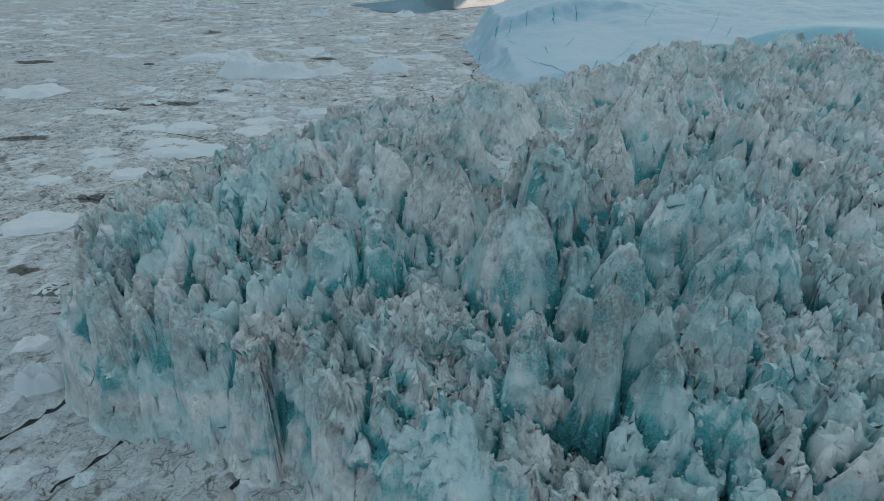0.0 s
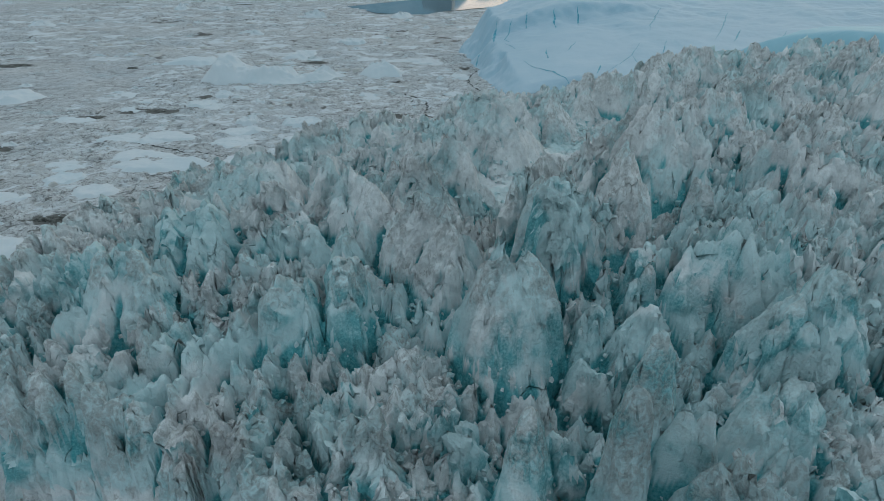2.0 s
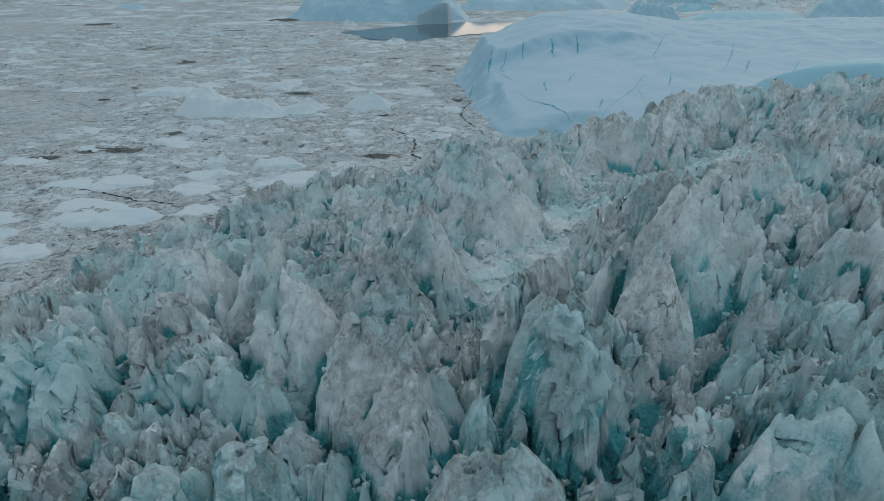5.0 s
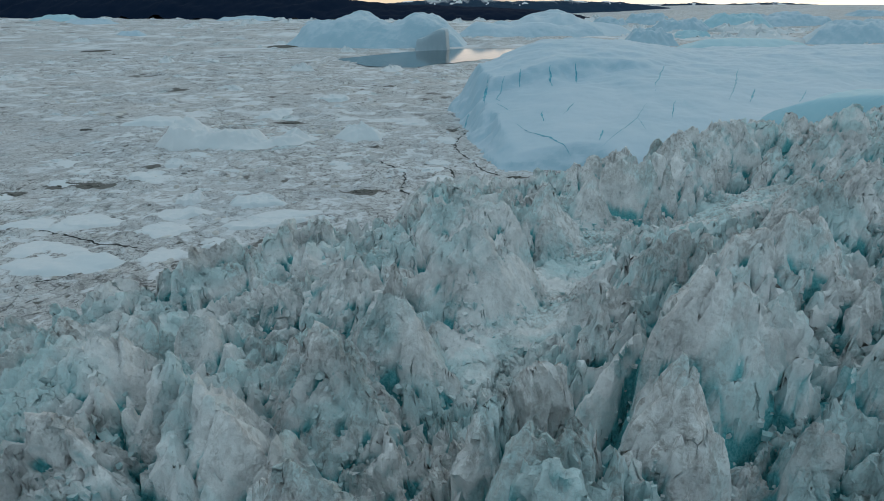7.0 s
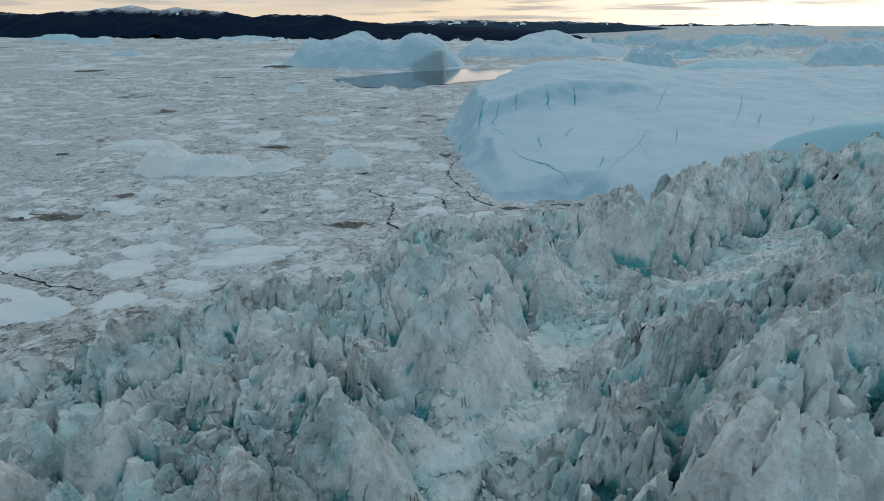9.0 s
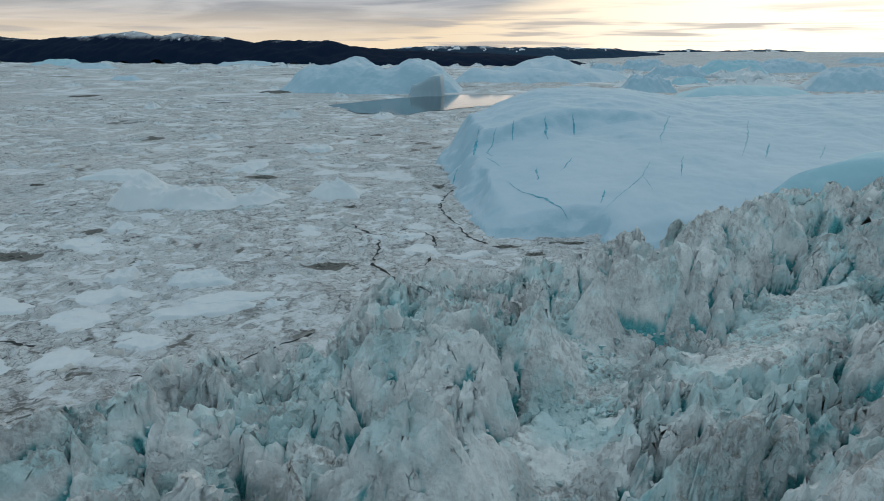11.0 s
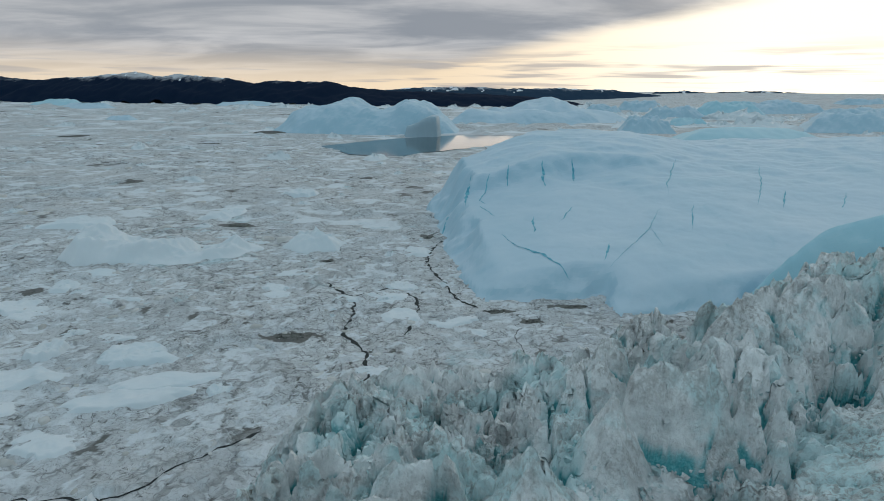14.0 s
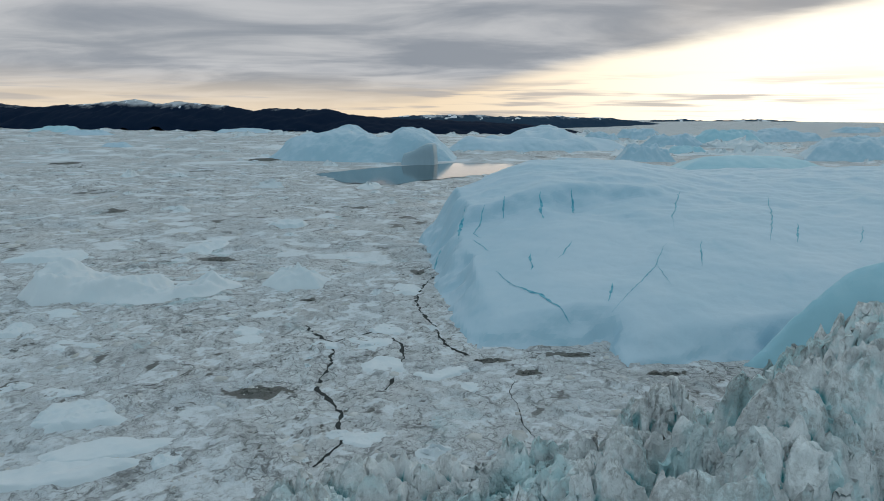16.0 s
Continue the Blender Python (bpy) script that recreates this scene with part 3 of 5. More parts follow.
LESSER += [
    (-23, 7.5, 36.6, 12, 10, -30, 0.5, 0.3, 0.4), (-41, -8, 35, 11, 10, 10, 0.45, 0.2, 0.4), (-33, 6, 33, 9, 8, 40, 0.4, 0.2, 0.5),
    (-64, -23, 33, 15, 11, 40, 0.5, 0.4, 0.2), (-40, 24, 35, 14, 10, 30, 0.42, 0.3, 0.5), (-37, 37, 35, 16, 10, 40, 0.5, 0.4, 0.1),
    (-25, 46, 30, 9, 8, 0, 0.38, 0.2, 0.6), (-20, 58, 27.5, 7, 8, 0, 0.35, 0.2, 0.7), (4, 54, 35, 12, 10, 0, 0.5, 0.3, 0.1),
    (32, 88, 37, 14, 11, 40, 0.45, 0.4, 0.4)]
LESSER += [
    (-8, 62, 31, 13, 10, 10, 0.45, 0.3, 0.4), (52, 76, 39, 9, 8, 0, 0.6, 0.1, 0.2), (8, 71, 31, 11, 9, 20, 0.5, 0.3, 0.4),
    (19, 71, 33, 8, 8, 0, 0.5, 0.2, 0.2), (-14, 30, 33, 9, 9, 0, 0.4, 0.2, 0.5), (8, -47, 44.4, 11, 9, 0, 0.42, 0.2, 0.2),
    (43, 8, 46.4, 14, 10, 30, 0.5, 0.4, 0.3), (40, -4, 45.4, 12, 10, 0, 0.45, 0.2, 0.4), (54, -2, 42.5, 11, 9, 0, 0.5, 0.3, 0.4),
    (74, 7, 45, 16, 11, 0, 0.45, 0.4, 0.3)]
LESSER += [
    (85, 46, 44, 13, 10, 0, 0.42, 0.3, 0.4), (22, -2, 39.4, 12, 8, 40, 0.55, 0.5, 0.3), (6, -31, 41.8, 13, 8, 40, 0.5, 0.5, 0.3),
    (34, 15, 41, 12, 9, 30, 0.5, 0.4, 0.2), (47, 26, 40, 13, 10, 30, 0.5, 0.4, 0.2), (58, 22, 44, 13, 10, 20, 0.45, 0.3, 0.3),
    (96, 62, 44, 14, 11, 10, 0.42, 0.3, 0.3), (110, 40, 46, 16, 12, 0, 0.45, 0.3, 0.3), (36, -16, 45, 13, 10, 20, 0.5, 0.4, 0.1),
    (74, 107, 44, 15, 10, 30, 0.42, 0.5, 0.1)]
LESSER += [
    (59, 107, 38, 11, 9, 30, 0.42, 0.4, 0.4), (84, 122, 41, 14, 10, 30, 0.4, 0.4, 0.3), (99, 132, 40, 14, 11, 30, 0.4, 0.4, 0.5),
    (118, 146, 40.5, 15, 11, 30, 0.4, 0.4, 0.4), (138, 148, 42, 16, 12, 30, 0.4, 0.3, 0.4), (155, 136, 46, 18, 13, 20, 0.4, 0.3, 0.4),
    (46, 111, 35, 13, 10, 30, 0.42, 0.4, 0.6), (90, 92, 40, 14, 11, 0, 0.5, 0.3, 0.1), (112, 105, 42, 15, 12, 0, 0.45, 0.3, 0.2),
    (135, 105, 45, 16, 12, 0, 0.45, 0.3, 0.3)]
LESSER += [
    (80, 128, 37, 10, 8, 30, 0.4, 0.4, 0.6), (130, 75, 45, 16, 12, 0, 0.45, 0.3, 0.3)]


def whole_regions(owner):
    """Leaves each serac its largest connected stretch of the field; the scraps go to the body."""
    label = np.arange(owner.size).reshape(owner.shape)
    for _ in range(90):
        for axis in (0, 1):
            for way in (1, -1):
                side = np.roll(label, way, axis)
                label = np.where((np.roll(owner, way, axis) == owner) & (side < label), side, label)
        label = label.ravel()[label]
    names, back, count = np.unique(label, return_inverse=True, return_counts=True)
    held, best = owner.ravel()[names], {}
    for k in np.argsort(count):
        best[int(held[k])] = k
    good = np.isin(np.arange(len(names)), list(best.values()))
    return np.where(good[back].reshape(owner.shape), owner, -1)


def glacier_relief():
    """The glacier's surface as a field of heights: a broken plate with a trough up its middle, from which the seracs rise."""
    gx, gy = np.meshgrid(GX, GY, indexing="xy")
    x, y = gx.ravel(), gy.ravel()
    p = np.c_[x, y, np.zeros(len(x))]
    slow, sway = broad(0.04, 0.0), broad(0.07, 21.0)
    bend = 3.0 * np.c_[sway(x - 30, y), sway(x, y - 30)]
    u, v = x + bend[:, 0], y + bend[:, 1]
    hanging = ridged(np.c_[u * 0.21, v * 0.055, np.full(len(x), 8.0)], 3, 0.55)
    d = inside_distance(x, y, FRONT) + 3.0 * sway(x, y) + 1.2 * (hanging - 0.8) * ease(-y, 40, 60)
    cut, off, gap = blocks(p + 2.0 * np.c_[sway(x + 40, y), sway(x, y + 40), np.zeros(len(x))], 7.5, 5)
    d = d - 2.4 * (1 - ease(gap, 0.0, 1.1)) * (1 - ease(d, 6, 14)) + 1.4 * cut[:, 0]
    trough = x - (2 + 0.30 * np.clip(y, -20, 40) + 0.9 * np.clip(y - 40, 0, 60))
    plate = 26.0 + 8.0 * ease(trough, 5, 42) + 4.0 * ease(-trough, 6, 30) - 6.0 * ease(-y, 40, 85) + 1.8 * slow(x, y)
    plate = plate - 7.0 * np.exp(-(((x - 15) / 15) ** 2 + ((y + 93) / 13) ** 2))
    run = 4.5 + 4.5 * ease(y, -60, -20)
    level = plate * np.clip(ease(d / run, -0.08, 1.0), 0, 1) ** 0.8
    # Fins torn along the flow: across the right bank they run up-valley, at the front they hang down to the water.
    lengthwise = ridged(np.c_[(u * 0.66 - v * 0.75) * 0.22, (u * 0.75 + v * 0.66) * 0.045, np.full(len(x), 2.0)], 3, 0.55)
    right, front = ease(trough, 2, 14) * ease(y, -70, -45), ease(-y, 42, 58)
    calm = (1 - ease(np.abs(x - 3 - 0.45 * np.clip(y, -20, 70)) + 5 * sway(x, y), 5, 13)) * ease(y, -20, 0) * (1 - ease(y, 66, 84))
    slope = (1 - ease(np.abs(x - y) / 1.41 + 4 * sway(x + 9, y), 6, 13)) * ease(y, 38, 48) * (1 - ease(y, 82, 94))
    calm = np.maximum(calm, slope)
    inner = ease(d, 1, 7)
    fins = (2.3 * right * lengthwise + 2.0 * front * hanging + 1.2 * (1 - right) * (1 - front) * lengthwise - 1.2) * (1 - 0.75 * calm)
    base = level + inner * fins
    torn = inner * (1 - 0.8 * calm)
    base -= torn * 2.8 * (1 - ease(gap, 0.0, 1.0)) * ease(slow(x + 60, y), -0.35, 0.15)
    height, owner = base.reshape(gx.shape).copy(), np.full(gx.shape, -1)
    wx, wy = (1.7 * sway(x + 15, y)).reshape(gx.shape), (1.7 * sway(x, y + 15)).reshape(gx.shape)
    quick = 0.16 * fbm(p * 0.35, 2, 0.5).reshape(gx.shape)
    wx, wy = wx + quick, wy - quick
    level = level.reshape(gx.shape)
    rows = [r + (0,) for r in GREAT] + [r + (1,) for r in COLUMNS] + [r + (2,) for r in LESSER]
    rs = np.random.RandomState(5)
    for cx, cy, _, w, *_ in GREAT + LESSER:
        for _ in range(1 if w < 14 else 2):
            t, far = rs.uniform(0, 6.28), w * rs.uniform(0.35, 0.75)
            size = w * rs.uniform(0.22, 0.45)
            rows.append((cx + far * math.cos(t), cy + far * math.sin(t), None, size, size * rs.uniform(0.4, 0.8), rs.uniform(0, 180), rs.uniform(0.65, 1.0), rs.uniform(0, 0.6), 0.3, 3))
    for _ in range(130):
        size = rs.uniform(3.0, 7.5)
        rows.append((rs.uniform(-92, 150), rs.uniform(-118, 165), None, size, size * rs.uniform(0.35, 0.8), rs.normal(48, 35), rs.uniform(0.65, 1.0), rs.uniform(0, 0.6), 0.3, 3))
    blue = np.zeros(gx.shape)
    for k, (cx, cy, top, w, dd, turn, power, crest, tint, rank) in enumerate(rows):
        reach = 1.1 * max(w, dd) + 2
        i0, i1 = np.searchsorted(GX, (cx - reach, cx + reach))
        j0, j1 = np.searchsorted(GY, (cy - reach, cy + reach))
        if i1 - i0 < 4 or j1 - j0 < 4:
            continue
        win = slice(j0, j1), slice(i0, i1)
        ci, cj = min(max(int((cx - GX[0]) / CELL), 0), len(GX) - 1), min(max(int((cy - GY[0]) / CELL), 0), len(GY) - 1)
        ground = level[cj, ci]
        dice = np.random.RandomState(900 + k)
        if top is None:
            near = height[win].mean()
            if ground < 12 or calm.reshape(gx.shape)[cj, ci] > 0.4 or 0 <= owner[cj, ci] < len(GREAT):
                continue
            top = near + dice.uniform(0.3, 0.75) * w * 0.9
        foot = min(ground - 1.5, top - 7) if rank != 1 else -2.0
        if rank == 0:
            power = max(power, 0.52) if w < 25 else power
        if rank == 2 and power > 0.37:
            power, w, dd = min(power * 1.65, 0.95), w * 1.35, dd * 1.35
        if rank == 3:
            foot = top - 0.9 * dd - 0.3 * w
        c, s = math.cos(radians(turn)), math.sin(radians(turn))
        px, py = gx[win] - cx + wx[win], gy[win] - cy + wy[win]
        a, b = (px * c + py * s) / (w / 2), (-px * s + py * c) / (dd / 2)
        a = np.sign(a) * np.maximum(np.abs(a) - crest, 0) / (1 - crest)
        r, t = np.hypot(a, b), np.arctan2(b, a)
        sides = dice.randint(5, 9)
        facing = (np.arange(sides) + dice.uniform(-0.35, 0.35, sides)) * 2 * np.pi / sides
        plan = np.max([np.cos(t - f) / q for f, q in zip(facing, dice.uniform(0.75, 1.08, sides))], 0)
        r = r * (0.2 + 0.8 * plan)
        ring = np.stack([np.cos(t), np.sin(t), 0.25 * r], -1).reshape(-1, 3)
        flute = ridged(ring * (0.5 + 0.07 * max(w, dd)) + dice.uniform(0, 90, 3), 2, 0.5).reshape(r.shape)
        jag = perlin(np.c_[(px * c + py * s).ravel() * 0.35, np.full(r.size, k * 1.7), np.zeros(r.size)]).reshape(r.shape)
        tall = top - foot
        z = top - tall * np.minimum(r, 1.6) ** (1 / power) + tall * (0.06 * (flute - 0.75) * ease(r, 0.2, 0.8) + 0.10 * crest * jag * (1 - ease(r, 0, 0.5)))
        take = z > height[win]
        height[win] = np.where(take, z, height[win])
        owner[win] = np.where(take & (z > 1), k, owner[win])
        blue[win] = np.where(take, tint * ease(r, 0.45, 1.0) + 0.35 * ease(0.55 - flute, 0, 0.6), blue[win])
    # The fins run on over the seracs' flanks, and melt has cut every hollow deeper.
    flank = (owner >= 0) * ease(box_mean(height, 9) + 3.0 - height, 0, 3)
    height += 1.1 * flank * (inner * (fins - 0.2)).reshape(gx.shape)
    facet = 0.38 * (cut[:, :2] * off[:, :2]).sum(1) - 1.6 * (1 - ease(gap, 0.0, 0.8)) * ease(cut[:, 1], -0.2, 0.4)
    height += (torn * facet).reshape(gx.shape)
    height += np.clip(1.2 * (height - box_mean(box_mean(height, 4), 3)), -4.2, 1.4) * (torn * (0.4 + 0.6 * ease(y, -90, -80))).reshape(gx.shape)
    # Narrow crevasses that the surface has torn open.
    slit, _, split = blocks(np.c_[(u * 0.66 - v * 0.75) + 1.5 * quick.ravel(), (u * 0.75 + v * 0.66) * 0.45, np.zeros(len(x))], 5.2, 17)
    rift = ((1 - ease(split, 0.05, 0.55)) * (slit[:, 1] > -0.15) * torn).reshape(gx.shape)
    height = height - 1.8 * rift
    height = height * ease(inside_distance(x, y, FRONT).reshape(gx.shape), -2.5, 0.3) - 3.0 * (1 - ease(d.reshape(gx.shape), -4, -0.5)) * (height < 3)
    # Melt has rounded what breakage left, steep faces most.
    soft = box_mean(height, 1)
    lean = np.hypot(*np.gradient(soft, CELL))
    height = height + (soft - height) * (0.85 * ease(lean, 1.5, 2.8) - 0.5 * (1 - ease(lean, 0.8, 1.5)))
    return height, owner, blue, calm.reshape(gx.shape), rift


glacier = thing("glacier", "crevassed grey and turquoise glacier front with a calving cliff", "glacier")
RELIEF, OWNER, TINT, CALM, RIFT = glacier_relief()
relief_at = sampler(GX, GY, RELIEF)


def glacier_pieces():
    """The field of heights as a mesh that is finer on steep faces, broken into blocks and flakes, one part for each serac."""
    slope = np.abs(np.gradient(RELIEF, CELL, axis=0))
    weight = 1 + 1.3 * np.minimum(box_mean(np.minimum(slope, 4), 2), 2.5)
    xs = np.concatenate([np.arange(-100, 88, 0.40), np.arange(88, 188, 0.8)])
    near = sampler(GX, GY, weight)
    ny = 800
    line = np.arange(-128, 212, 0.5)
    w = near(*np.meshgrid(xs, line, indexing="xy")) * np.where(line > 110, 0.45, 1.0)[:, None]
    w = sum(np.roll(w, k, 1) for k in range(-14, 15)) / 29
    total = np.cumsum(w, 0)
    total = (total - total[0]) / (total[-1] - total[0])
    total = 0.75 * total + 0.25 * total.mean(1)[:, None]
    gy = np.stack([np.interp(np.linspace(0, 1, ny), total[:, i], line) for i in range(len(xs))], 1)
    gx = np.tile(xs, (ny, 1))
    x, y = gx.ravel(), gy.ravel()
    z = relief_at(x, y)
    v = np.c_[x, y, z]
    dx = sampler(GX, GY, np.gradient(box_mean(RELIEF, 3), CELL, axis=1))(x, y)
    dy = sampler(GX, GY, np.gradient(box_mean(RELIEF, 3), CELL, axis=0))(x, y)
    normal = np.c_[-dx, -dy, np.ones(len(x))]
    normal /= np.linalg.norm(normal, axis=1)[:, None]
    still = 1 - 0.55 * sampler(GX, GY, CALM)(x, y)
    clean = sampler(GX, GY, box_mean(((OWNER >= 0) & (OWNER < len(GREAT) + len(COLUMNS))).astype(float), 2))(x, y)
    busy = (0.30 + 0.70 * ease(broad(0.05, 60.0)(x, y), -0.3, 0.35)) * still * (1 - 0.45 * clean)
    tall = v * (1.0, 1.0, 0.6)
    wander = perlin(tall * 0.45)
    tall = tall + np.c_[wander, -wander, 0.5 * wander]
    tilt, off, gap = blocks(tall, 3.0, 3)
    push = busy * (0.52 * (tilt * off).sum(1) - 0.75 * (1 - ease(gap, 0.0, 0.5)))
    deep = busy * (1 - ease(gap, 0.05, 0.5))
    tilt, off, gap = blocks(tall, 1.15, 11)
    push += busy * (0.55 * (tilt * off).sum(1) - 0.32 * (1 - ease(gap, 0.0, 0.25)))
    push += 0.16 * (ridged(tall * 0.5 + 7, 3, 0.6) - 0.9) + 0.08 * fbm(v * 1.3, 2, 0.6)
    shore = ease(z, 0.0, 3.0)
    v = v + normal * (push * shore)[:, None]
    # Hollows and gaps get the value that paints crevasse light in as blue.
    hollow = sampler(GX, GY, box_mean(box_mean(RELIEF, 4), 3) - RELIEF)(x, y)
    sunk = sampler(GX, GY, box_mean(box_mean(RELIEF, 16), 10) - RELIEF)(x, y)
    ice_tone = 1.0 * ease(hollow, 0.35, 2.4) + 0.20 * ease(sunk, 1.5, 8.0) + 0.35 * deep + 0.5 * sampler(GX, GY, RIFT)(x, y) + 0.45 * sampler(GX, GY, TINT)(x, y)
    ice_tone = ice_tone * ease(z, 2.0, 14.0) - 0.55 * ease(-sunk, 1.5, 6.0)
    f = grid_faces(ny, len(xs))
    mid = np.c_[x, y][f].mean(1)
    ix, iy = np.clip(((mid[:, 0] - GX[0]) / CELL).astype(int), 0, len(GX) - 1), np.clip(((mid[:, 1] - GY[0]) / CELL).astype(int), 0, len(GY) - 1)
    who = whole_regions(OWNER[iy, ix].reshape(ny - 1, len(xs) - 1)).ravel()
    above = v[f, 2].max(1) > -1.5
    f, who = f[above], who[above]
    sizes = np.bincount(who + 1, minlength=2000)
    who = np.where(sizes[who + 1] < 160, -1, who)
    order = np.argsort(who, kind="stable")
    f, who = f[order], who[order]
    starts = np.flatnonzero(np.r_[True, who[1:] != who[:-1]])
    for a, b in zip(starts, np.r_[starts[1:], len(who)]):
        used, back = np.unique(f[a:b], return_inverse=True)
        cy = float(np.mean(v[used, 1]))
        name = "ice_body" if who[a] < 0 else "serac"
        column = len(GREAT) <= who[a] < len(GREAT) + len(COLUMNS)
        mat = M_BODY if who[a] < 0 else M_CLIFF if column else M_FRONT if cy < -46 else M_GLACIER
        ob = part(name, mesh_of(name, v[used], back.reshape(-1, 4), mat, ice_tone=ice_tone[used]), glacier)
        if who[a] < 0:
            tagged(ob, "torn ice between the seracs", kind="stuff")


glacier_pieces()


def ice_rubble(count):
    """Blocks of fallen ice in the trough and in the gaps."""
    rs = np.random.RandomState(9)
    x, y = rs.uniform(-85, 140, count), rs.uniform(-110, 150, count)
    clump = fbm(np.c_[x * 0.05, y * 0.05, np.zeros(count)], 2)
    low = sampler(GX, GY, box_mean(RELIEF, 9) - RELIEF)(x, y)
    keep = (inside_distance(x, y, FRONT) > 3) & (low > 0.15) & (clump + 0.25 * low > 0.0)
    x, y = x[keep], y[keep]
    z = relief_at(x, y)
    n = len(x)
    size = 0.28 + 0.42 * rs.pareto(2.6, n).clip(0, 1.6)
    unit = np.array([(i, j, k) for i in (-1, 1) for j in (-1, 1) for k in (-1, 1)], float)
    quad = np.array([(0, 1, 3, 2), (4, 6, 7, 5), (0, 4, 5, 1), (2, 3, 7, 6), (0, 2, 6, 4), (1, 5, 7, 3)])
    v = unit[None] * (1 + rs.uniform(-0.75, 0.35, (n, 8, 3))) * rs.uniform(0.6, 1.1, (n, 1, 3)) * size[:, None, None] * 0.6
    t, u = rs.uniform(0, 6.28, n), rs.normal(0, 0.4, n)
    c, s, cu, su = np.cos(t)[:, None], np.sin(t)[:, None], np.cos(u)[:, None], np.sin(u)[:, None]
    vx, vy, vz = v[..., 0], v[..., 1] * cu - v[..., 2] * su, v[..., 1] * su + v[..., 2] * cu
    v = np.stack([vx * c - vy * s + x[:, None], vx * s + vy * c + y[:, None], vz + z[:, None] + 0.20 * size[:, None]], -1)
    f = quad[None] + 8 * np.arange(n)[:, None, None]
    tone = np.repeat(rs.uniform(0, 0.55, n), 8)
    ob = part("ice_rubble", mesh_of("ice_rubble", v.reshape(-1, 3), f.reshape(-1, 4), M_BODY, smooth=False, ice_tone=tone), glacier, "heaps of small broken ice blocks")
    tagged(ob, kind="stuff")


ice_rubble(52000)


# ---- icebergs ----
SURFACES = {}


def iceberg(name, outline, height, label, mat, step=2.0, shoulder=30, seed=0, shape=None, rough=1.0, category="iceberg", crag=0.0):
    """A berg as a rounded, noise-worn mass over its waterline."""
    pts = np.array(outline, float)
    lo, hi = pts.min(0) - 4, pts.max(0) + 4
    xs, ys = np.arange(lo[0], hi[0], step), np.arange(lo[1], hi[1], step)
    gx, gy = np.meshgrid(xs, ys, indexing="xy")
    x, y = gx.ravel(), gy.ravel()
    p = np.c_[x, y, np.full(len(x), seed * 13.7)]
    d = inside_distance(x, y, outline) + rough * (2.2 * fbm(p * 0.06, 4) + 0.02 * step * fbm(p * 0.3, 2))
    z = height * ease(d, -1, shoulder) ** 0.6
    if shape is not None:
        z = shape(x, y, d, z)
    z = z + rough * (0.7 * fbm(p * 0.045, 3) + 0.16 * fbm(p * 0.35, 3)) * ease(d, 0, 8) - 3 * (1 - ease(d, -2, 0))
    if crag:
        z = z + crag * height * (ridged(p * (3.2 / np.ptp(pts[:, 0])) + 7, 4, 0.55) - 0.75) * ease(d, 0, shoulder)
    v = np.c_[x, y, z]
    f = grid_faces(len(ys), len(xs))
    keep = z[f].max(1) > -1.5
    used, back = np.unique(f[keep], return_inverse=True)
    berg = thing(name, label, category)
    SURFACES[berg.name] = (xs, ys, z.reshape(len(ys), len(xs)))
    part("ice_mass", mesh_of("ice_mass", v[used], back.reshape(-1, 4), mat), berg)
    return berg


def white_shape(x, y, d, z):
    """A long smooth ramp that rises from the near waterline; towards one end a scarp leads up to a rolling crest."""
    crest = 36 + 13 * ease(x, 0, 60) - 9 * ease(x, 95, 190)
    p = np.c_[x, y, np.full(len(x), 5.0)]
    t = np.clip((y + 10 * fbm(p * 0.02, 2) - 200) / 240, 0, 1)
    scarp = 9 * (1 - ease(x, 60, 170)) * ease(y + 12 * fbm(p * 0.03, 3) - 0.25 * x, 338, 356)
    fall = 450 + 0.35 * np.clip(x - 60, 0, 400)
    back = 1 - 0.75 * ease(y, fall, fall + 90)
    ramp = ((crest - 9 * (1 - ease(x, 60, 170))) * t**0.75 * back + scarp * back) * ease(d, -1, 15)
    side = 54 * ease(d + 6 * fbm(p * 0.035, 3), -1, 46) ** 0.75
    lip = 1.6 * ease(d, -0.5, 2.0)
    worn = 1.3 * ridged(np.c_[x * 0.020, y * 0.035, np.full(len(x), 9.0)], 4, 0.55) * ease(y - 0.25 * x, 255, 340) * ease(d, 6, 30)
    return np.minimum(side, lip + ramp) + 0.6 * fbm(p * 0.018, 3) * ease(d, 4, 30) + worn


def scarp_shape(x, y, d, z):
    return z * (0.62 + 0.38 * ease(x, 95, 190))


def block_shape(x, y, d, z):
    return z * (0.55 + 0.45 * ease(x, -112, -70))


WHITE = [(12, 210), (37, 215), (59, 222), (64, 202), (102, 208), (170, 225), (320, 215), (430, 300), (520, 560), (420, 640),
         (150, 540), (60, 500), (-5, 440), (-26, 412), (-10, 330), (0, 260)]
white_berg = iceberg("iceberg", WHITE, 36, "long smooth snow-white iceberg with blue cracks", M_BERG, 1.5, 50, 1, white_shape, 1.1)
iceberg("iceberg", [(104, 206), (140, 196), (185, 180), (300, 165), (380, 230), (300, 262), (180, 246), (130, 232)], 42,
        "pale turquoise iceberg with a steep scalloped flank", M_BLUE, 1.5, 24, 5, scarp_shape)
